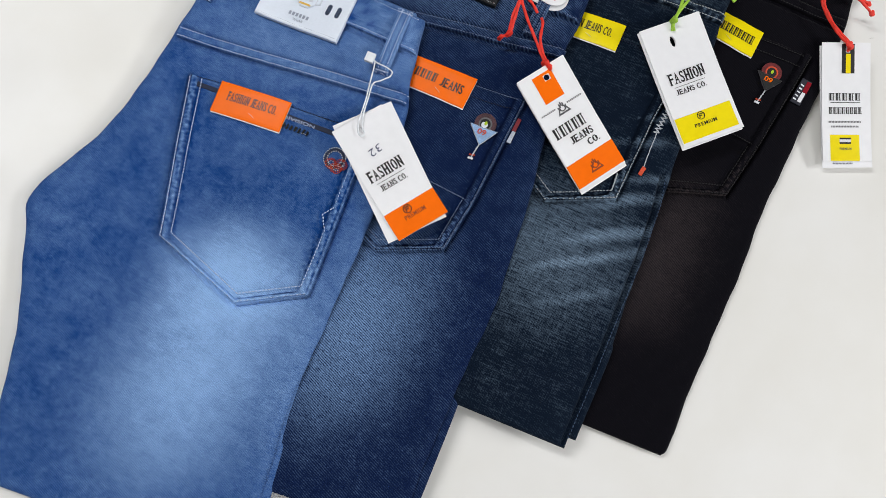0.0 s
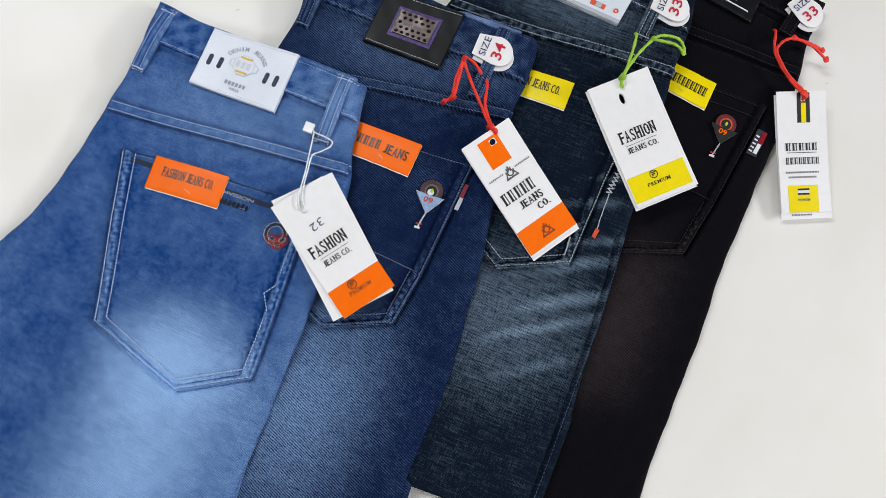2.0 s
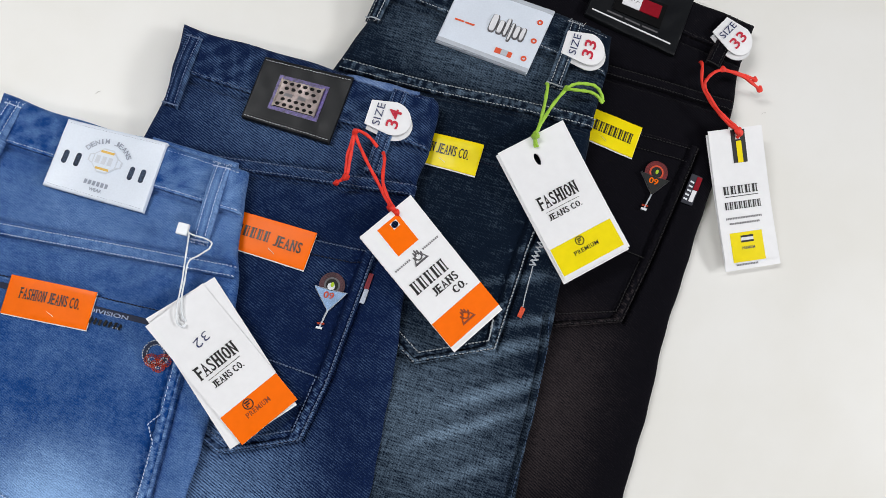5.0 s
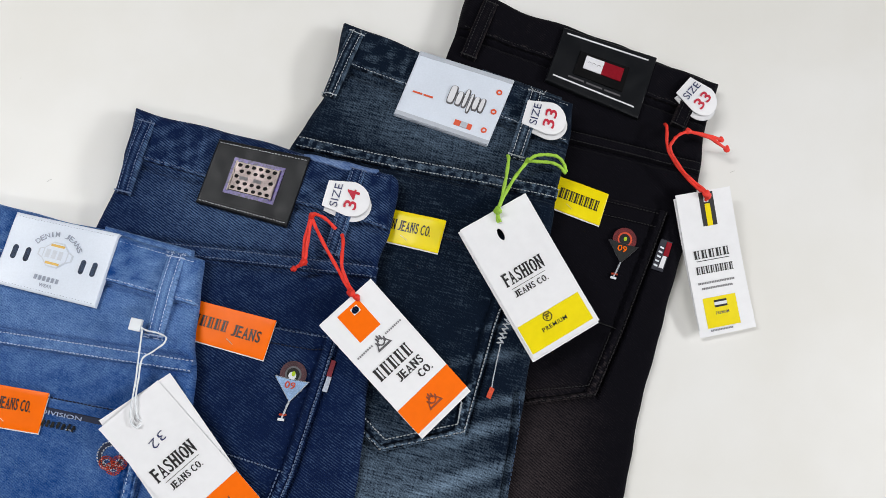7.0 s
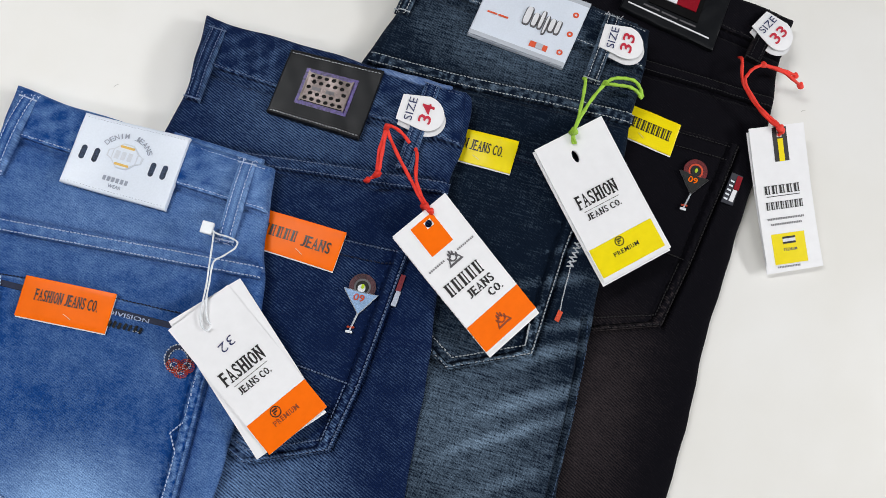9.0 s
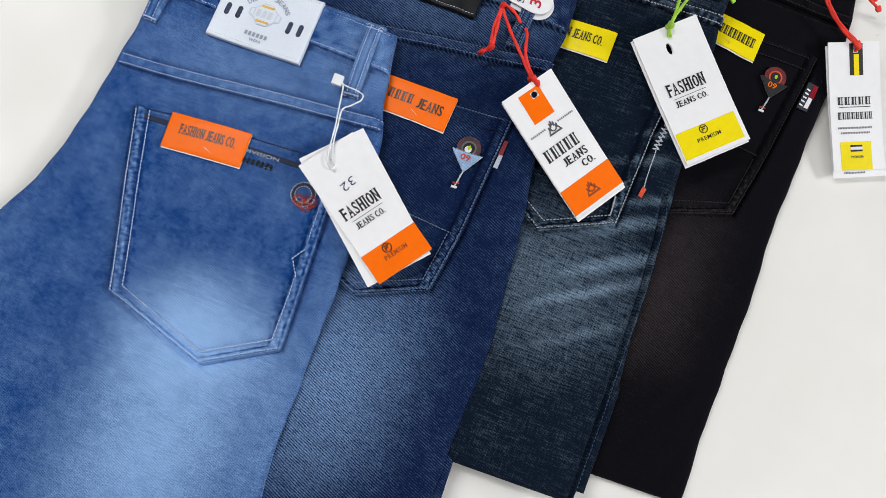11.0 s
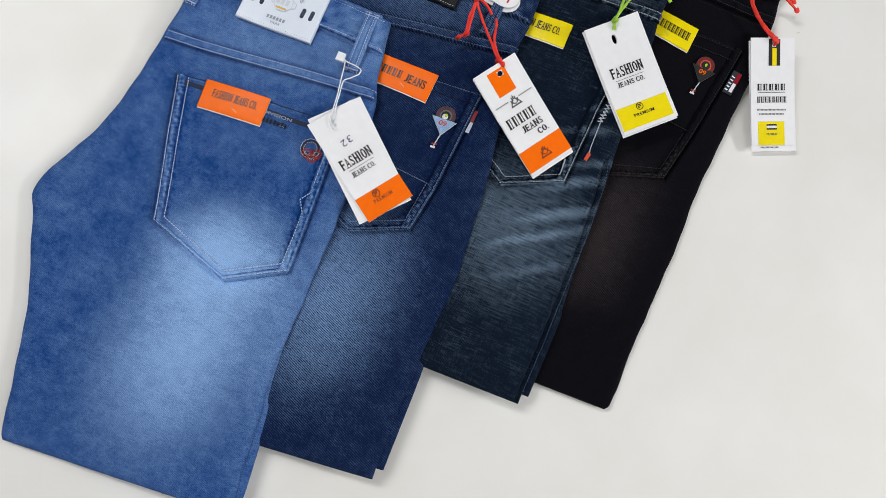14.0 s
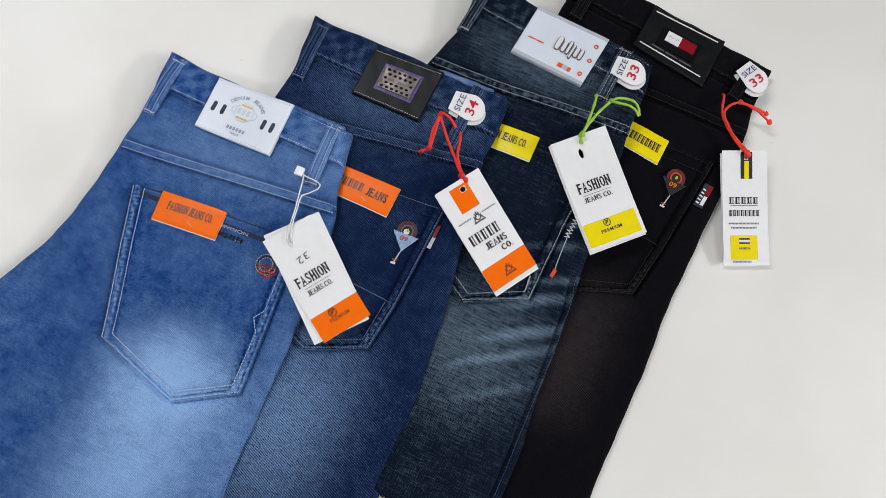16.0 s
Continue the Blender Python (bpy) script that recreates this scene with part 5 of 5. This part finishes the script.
    def bars(self, card, count, s0, s1, t0, t1, material=INK, gap=0.25, lift=0.0004):
        a, b, c = self.at(s0, t1), self.at(s1, t1), self.at(s0, t0)
        return bars(count, a, b - a, c - a, self.bow, material, card, gap, lift)

    def stems(self, card, count, s0, s1, t0, t1, material=INK):
        a, b, c = self.at(s0, t1), self.at(s1, t1), self.at(s0, t0)
        return stems(count, a, b - a, c - a, self.bow, material, card)

    def ring(self, card, s, t, r, material, lift=0.0005):
        c = self.at(s, t)
        ob = part("printed_emblem", *ring_shape(*c, r * 0.82, r, self.bow, lift), material, card)
        for k, (x0, x1, y) in enumerate(((-0.5, 0.55, 0.42), (-0.5, 0.35, 0.0), (-0.5, -0.2, -0.35))):
            part("emblem_bar", *plate([(c[0] + r * x0, c[1] + r * (y - 0.13)), (c[0] + r * x1, c[1] + r * (y - 0.13)), (c[0] + r * x1, c[1] + r * (y + 0.13)), (c[0] + r * x0, c[1] + r * (y + 0.13))], self.bow, lift), material, ob)
        return ob

    def crown(self, card, s, t, size, material):
        """A small emblem: a triangle of bars with a flame of ovals over it."""
        c = self.at(s, t)
        ob = part("printed_emblem", *ring_shape(c[0], c[1], size * 0.26, size * 0.38, self.bow, 0.0005), material, card)
        for x, y, a in ((-0.42, 0.02, 18), (-0.2, 0.34, 10), (0, 0.5, 0), (0.2, 0.34, -10), (0.42, 0.02, -18)):
            part("emblem_flame", *plate(oval(c[0] + x * size, c[1] + y * size, size * 0.09, size * 0.26, 12, a), self.bow, 0.0005), material, ob)
        for x in (-1, 1):
            part("emblem_side", *plate([(c[0] + x * 0.80 * size, c[1] - 0.60 * size), (c[0] + x * 0.66 * size, c[1] - 0.60 * size), (c[0] + x * 0.34 * size, c[1] + 0.06 * size), (c[0] + x * 0.44 * size, c[1] + 0.10 * size)], self.bow, 0.0006), material, ob)
        part("emblem_base", *plate([(c[0] - 0.8 * size, c[1] - 0.62 * size), (c[0] + 0.8 * size, c[1] - 0.62 * size), (c[0] + 0.66 * size, c[1] - 0.44 * size), (c[0] - 0.66 * size, c[1] - 0.44 * size)], self.bow, 0.0005), material, ob)
        return ob

    def cord(self, points, radius, material, name="cord"):
        inv = self.m.inverted()
        return part(name, *tube([inv @ Vector(p) for p in points], radius), material, self.root)

    def knot(self, place, radii, material, seed=0):
        inv = self.m.inverted()
        return part("knot", *lump(inv @ Vector(place), radii, seed), material, self.root)


# white tag on a plastic loop, light blue pair
g1 = Tag([(-0.0498, 0.1944, 0.0475), (-0.007, 0.2206, 0.047), (0.0511, 0.1268, 0.038), (0.0089, 0.0997, 0.041)], "white hang tags with orange foot on a clear plastic loop")
front = g1.card("front_card", 0.0, hole=(0.465, 0.105, 0.0019, 0.0032))
g1.card("back_card", 0.0016, -0.06, 1.06, -0.012, 1.008, -6.2, label="second white card behind", move=(0.0003, 0.0007))
g1.block(front, 0.0, 1.0, 0.772, 0.999, ORANGE)
g1.words(front, "FASHION", 0.12, 0.80, 0.413, 0.506, bold=0.03)
g1.block(front, 0.20, 0.76, 0.531, 0.534, INK, 0.0004, "printed_rule")
g1.words(front, "JEANS CO.", 0.20, 0.73, 0.555, 0.602, bold=0.02)
g1.ring(front, 0.42, 0.815, 0.0040, INK)
g1.words(front, "PREMIUM", 0.29, 0.71, 0.857, 0.890, BROWN_INK, bold=-0.03)
a, b = g1.at(0.60, 0.255), g1.at(0.36, 0.270)
lettering("32", a, b - a, g1.at(0.60, 0.315) - a, g1.bow, NAVY_INK, front, bold=-0.012, name="handwritten_number", label="number 32 written upside down in pen")
g1.cord([(-0.0134, 0.2600, 0.0500), (-0.0134, 0.2549, 0.0520), (-0.0172, 0.2380, 0.0525), (-0.0210, 0.2214, 0.0525), (-0.0262, 0.2049, 0.0510), (-0.0272, 0.1950, 0.0500), (-0.0240, 0.1905, 0.0495), (-0.0215, 0.1925, 0.0493)], 0.00065, CLEAR, "plastic_loop")
g1.cord([(0.0002, 0.2456, 0.0490), (-0.0077, 0.2410, 0.0513), (-0.0146, 0.2370, 0.0530), (-0.0185, 0.2242, 0.0525), (-0.0225, 0.2104, 0.0507), (-0.0232, 0.1990, 0.0490), (-0.0215, 0.1945, 0.0470)], 0.00065, CLEAR, "plastic_loop")
g1.cord([(0.0002, 0.2456, 0.0490), (0.0022, 0.2500, 0.0490), (-0.0030, 0.2540, 0.0500), (-0.0100, 0.2570, 0.0505), (-0.0140, 0.2600, 0.0505)], 0.00065, CLEAR, "plastic_loop")
lock = block("loop_lock", (-0.0042, -0.0045, -0.002), (0.0042, 0.0045, 0.002), CLEAR, g1.root, 0.0008)
lock.matrix_basis = g1.m.inverted() @ pose(-0.0172, 0.2625, 0.0500, 0, 0, -22)

# white tag on a red cord, dark blue pair
g2 = Tag([(0.1155, 0.2426, 0.056), (0.1574, 0.2692, 0.055), (0.2114, 0.1723, 0.0335), (0.1684, 0.1432, 0.0335)], "white hang tag with orange panels on a knotted red cord")
HOLE2 = (0.53, 0.085, 0.0030, 0.0026)
front = g2.card("front_card", 0.0, t1=0.985, hole=HOLE2)
g2.card("back_card", 0.0014, -0.005, 1.0, 0.01, 1.015, hole=HOLE2, label="second white card behind")
g2.block(front, 0.265, 0.665, 0.040, 0.265, ORANGE, hole=(0.53, 0.085, 0.062, 0.024))
g2.bars(front, 8, 0.08, 0.38, 0.327, 0.339, PALE_INK, 0.30)
g2.bars(front, 9, 0.62, 0.94, 0.327, 0.339, PALE_INK, 0.30)
g2.crown(front, 0.50, 0.352, 0.0082, GREY_INK)
g2.stems(front, 5, 0.11, 0.78, 0.460, 0.550)
g2.words(front, "JEANS", 0.31, 0.80, 0.580, 0.640, bold=0.04)
g2.words(front, "CO.", 0.58, 0.83, 0.660, 0.715, bold=0.04)
g2.block(front, 0.0, 1.0, 0.765, 0.968, ORANGE)
g2.crown(front, 0.49, 0.868, 0.0082, BROWN_INK)
RC = 0.00135
g2.cord([(0.1341, 0.3107, 0.0475), (0.1269, 0.3193, 0.0525), (0.1180, 0.3220, 0.0555), (0.1229, 0.3017, 0.0545), (0.1310, 0.2788, 0.0545), (0.1375, 0.2606, 0.0545), (0.1408, 0.2555, 0.0525), (0.1425, 0.2530, 0.0485)], RC, RED_CORD)
g2.cord([(0.1380, 0.3060, 0.0465), (0.1380, 0.2990, 0.0495), (0.1343, 0.2789, 0.0550), (0.1391, 0.2606, 0.0550), (0.1440, 0.2560, 0.0525), (0.1438, 0.2520, 0.0475)], RC, RED_CORD)
g2.cord([(0.1180, 0.3220, 0.0555), (0.1101, 0.3043, 0.0535), (0.1062, 0.2890, 0.0515), (0.0990, 0.2850, 0.0500)], RC, RED_CORD)
g2.cord([(0.1180, 0.3220, 0.0555), (0.1117, 0.3014, 0.0545), (0.1080, 0.2890, 0.0520), (0.1075, 0.2860, 0.0510)], RC, RED_CORD)
g2.knot((0.1180, 0.3218, 0.0557), (0.0027, 0.0022, 0.0065), RED_CORD, 1)
g2.knot((0.1062, 0.2880, 0.0515), (0.0036, 0.0026, 0.0069), RED_CORD, 2)
g2.knot((0.0988, 0.2848, 0.0500), (0.0024, 0.0022, 0.0065), RED_CORD, 3)
g2.knot((0.1382, 0.2590, 0.0547), (0.0032, 0.0034, 0.0067), RED_CORD, 4)
g2.knot((0.1412, 0.2555, 0.0535), (0.0030, 0.0034, 0.0065), RED_CORD, 5)

# white tag on a lime cord, blue-black pair
g3 = Tag([(0.2285, 0.2957, 0.047), (0.2854, 0.3156, 0.05), (0.3236, 0.2071, 0.041), (0.2656, 0.1845, 0.039)], "white hang tag with yellow panel on a lime green cord")
front = g3.card("front_card", 0.0, 0.02, 1.0, 0.0, 0.985, hole=(0.455, 0.160, 0.0024, 0.0050))
g3.card("back_card", 0.0014, -0.012, 0.98, 0.008, 1.0, hole=(0.455, 0.160, 0.0024, 0.0050), label="second white card behind")
g3.words(front, "FASHION", 0.18, 0.755, 0.398, 0.490, bold=0.03)
g3.block(front, 0.22, 0.72, 0.514, 0.517, INK, 0.0004, "printed_rule")
g3.words(front, "JEANS CO.", 0.21, 0.71, 0.535, 0.578, bold=0.02)
g3.block(front, 0.035, 0.94, 0.75, 0.953, YELLOW)
g3.ring(front, 0.442, 0.786, 0.0038, INK)
g3.words(front, "PREMIUM", 0.29, 0.66, 0.838, 0.866, INK, bold=-0.03)
g3.cord([(0.2770, 0.3490, 0.0465), (0.2762, 0.3450, 0.0515), (0.2709, 0.3297, 0.0525), (0.2625, 0.3102, 0.0535), (0.2585, 0.3040, 0.0535), (0.2600, 0.2960, 0.0500)], RC, GREEN_CORD)
g3.cord([(0.2908, 0.3408, 0.0525), (0.2777, 0.3287, 0.0535), (0.2656, 0.3143, 0.0535), (0.2590, 0.3045, 0.0530), (0.2585, 0.2960, 0.0495)], RC, GREEN_CORD)
g3.cord([(0.2908, 0.3408, 0.0525), (0.2975, 0.3436, 0.0535), (0.3063, 0.3433, 0.0535), (0.3150, 0.3408, 0.0525), (0.3200, 0.3355, 0.0495), (0.3219, 0.3288, 0.0465)], RC, GREEN_CORD)
g3.cord([(0.2908, 0.3408, 0.0525), (0.3006, 0.3382, 0.0535), (0.3100, 0.3362, 0.0525), (0.3165, 0.3325, 0.0505), (0.3205, 0.3275, 0.0475)], RC, GREEN_CORD)
g3.knot((0.2905, 0.3408, 0.0530), (0.0022, 0.0020, 0.0063), GREEN_CORD, 1)
g3.knot((0.2588, 0.3045, 0.0535), (0.0030, 0.0032, 0.0065), GREEN_CORD, 2)

# white tag on a red cord beside the black pair
g4 = Tag([(0.4157, 0.2987, 0.0265), (0.4696, 0.2992, 0.026), (0.4646, 0.1872, 0.01), (0.4173, 0.1864, 0.0085)], "white hang tag with yellow print, red cord, partly on the table")
front = g4.card("front_card", 0.0, 0.015, 0.985, hole=(0.53, 0.045, 0.0022, 0.0030))
g4.card("back_card", 0.0014, 0.0, 1.0, 0.01, 1.055, 0.7, label="second white card behind, longer")
CELL4 = (0.53, 0.045, 0.044, 0.028)
g4.block(front, 0.41, 0.662, 0.0, 0.25, INK, 0.0002, hole=CELL4)
g4.block(front, 0.487, 0.583, 0.085, 0.25, YELLOW, 0.0004)
g4.stems(front, 5, 0.155, 0.800, 0.420, 0.482)
g4.block(front, 0.18, 0.77, 0.497, 0.502, INK, 0.0004, "printed_rule")
g4.stems(front, 8, 0.150, 0.815, 0.540, 0.596)
g4.bars(front, 22, 0.14, 0.79, 0.657, 0.672, PALE_INK, 0.30)
g4.bars(front, 18, 0.19, 0.74, 0.697, 0.712, PALE_INK, 0.30)
g4.block(front, 0.165, 0.745, 0.775, 0.998, YELLOW)
for t0, t1, mat in ((0.800, 0.815, INK), (0.815, 0.838, FLAG_WHITE), (0.838, 0.853, INK)):
    g4.block(front, 0.35, 0.575, t0, t1, mat, 0.0004, "printed_stripe")
g4.words(front, "PREMIUM", 0.345, 0.585, 0.885, 0.905, GREY_INK, bold=-0.03)
g4.bars(front, 14, 0.22, 0.62, 1.012, 1.026, PALE_INK, 0.30, lift=-0.0011)
g4.cord([(0.4245, 0.3640, 0.0230), (0.4224, 0.3587, 0.0290), (0.4185, 0.3406, 0.0300), (0.4238, 0.3223, 0.0300), (0.4344, 0.3043, 0.0300), (0.4415, 0.2970, 0.0310), (0.4440, 0.2930, 0.0260)], RC, RED_CORD)
g4.cord([(0.4400, 0.3527, 0.0300), (0.4320, 0.3510, 0.0300), (0.4245, 0.3462, 0.0310), (0.4199, 0.3378, 0.0310), (0.4275, 0.3167, 0.0310), (0.4400, 0.3018, 0.0300), (0.4435, 0.2960, 0.0300), (0.4430, 0.2922, 0.0250)], RC, RED_CORD)
g4.cord([(0.4400, 0.3527, 0.0300), (0.4550, 0.3475, 0.0290), (0.4703, 0.3432, 0.0240)], RC, RED_CORD)
g4.cord([(0.4400, 0.3527, 0.0300), (0.4579, 0.3450, 0.0280), (0.4745, 0.3352, 0.0210)], RC, RED_CORD)
for k, (p, r) in enumerate((((0.4400, 0.3527, 0.0300), (0.0030, 0.0026, 0.0022)), ((0.4708, 0.3430, 0.0235), (0.0024, 0.0026, 0.0022)), ((0.4752, 0.3348, 0.0205), (0.0028, 0.0030, 0.0024)), ((0.4415, 0.2968, 0.0308), (0.0034, 0.0032, 0.0022)), ((0.4438, 0.2948, 0.0295), (0.0028, 0.0030, 0.0020)))):
    g4.knot(p, r, RED_CORD, k)
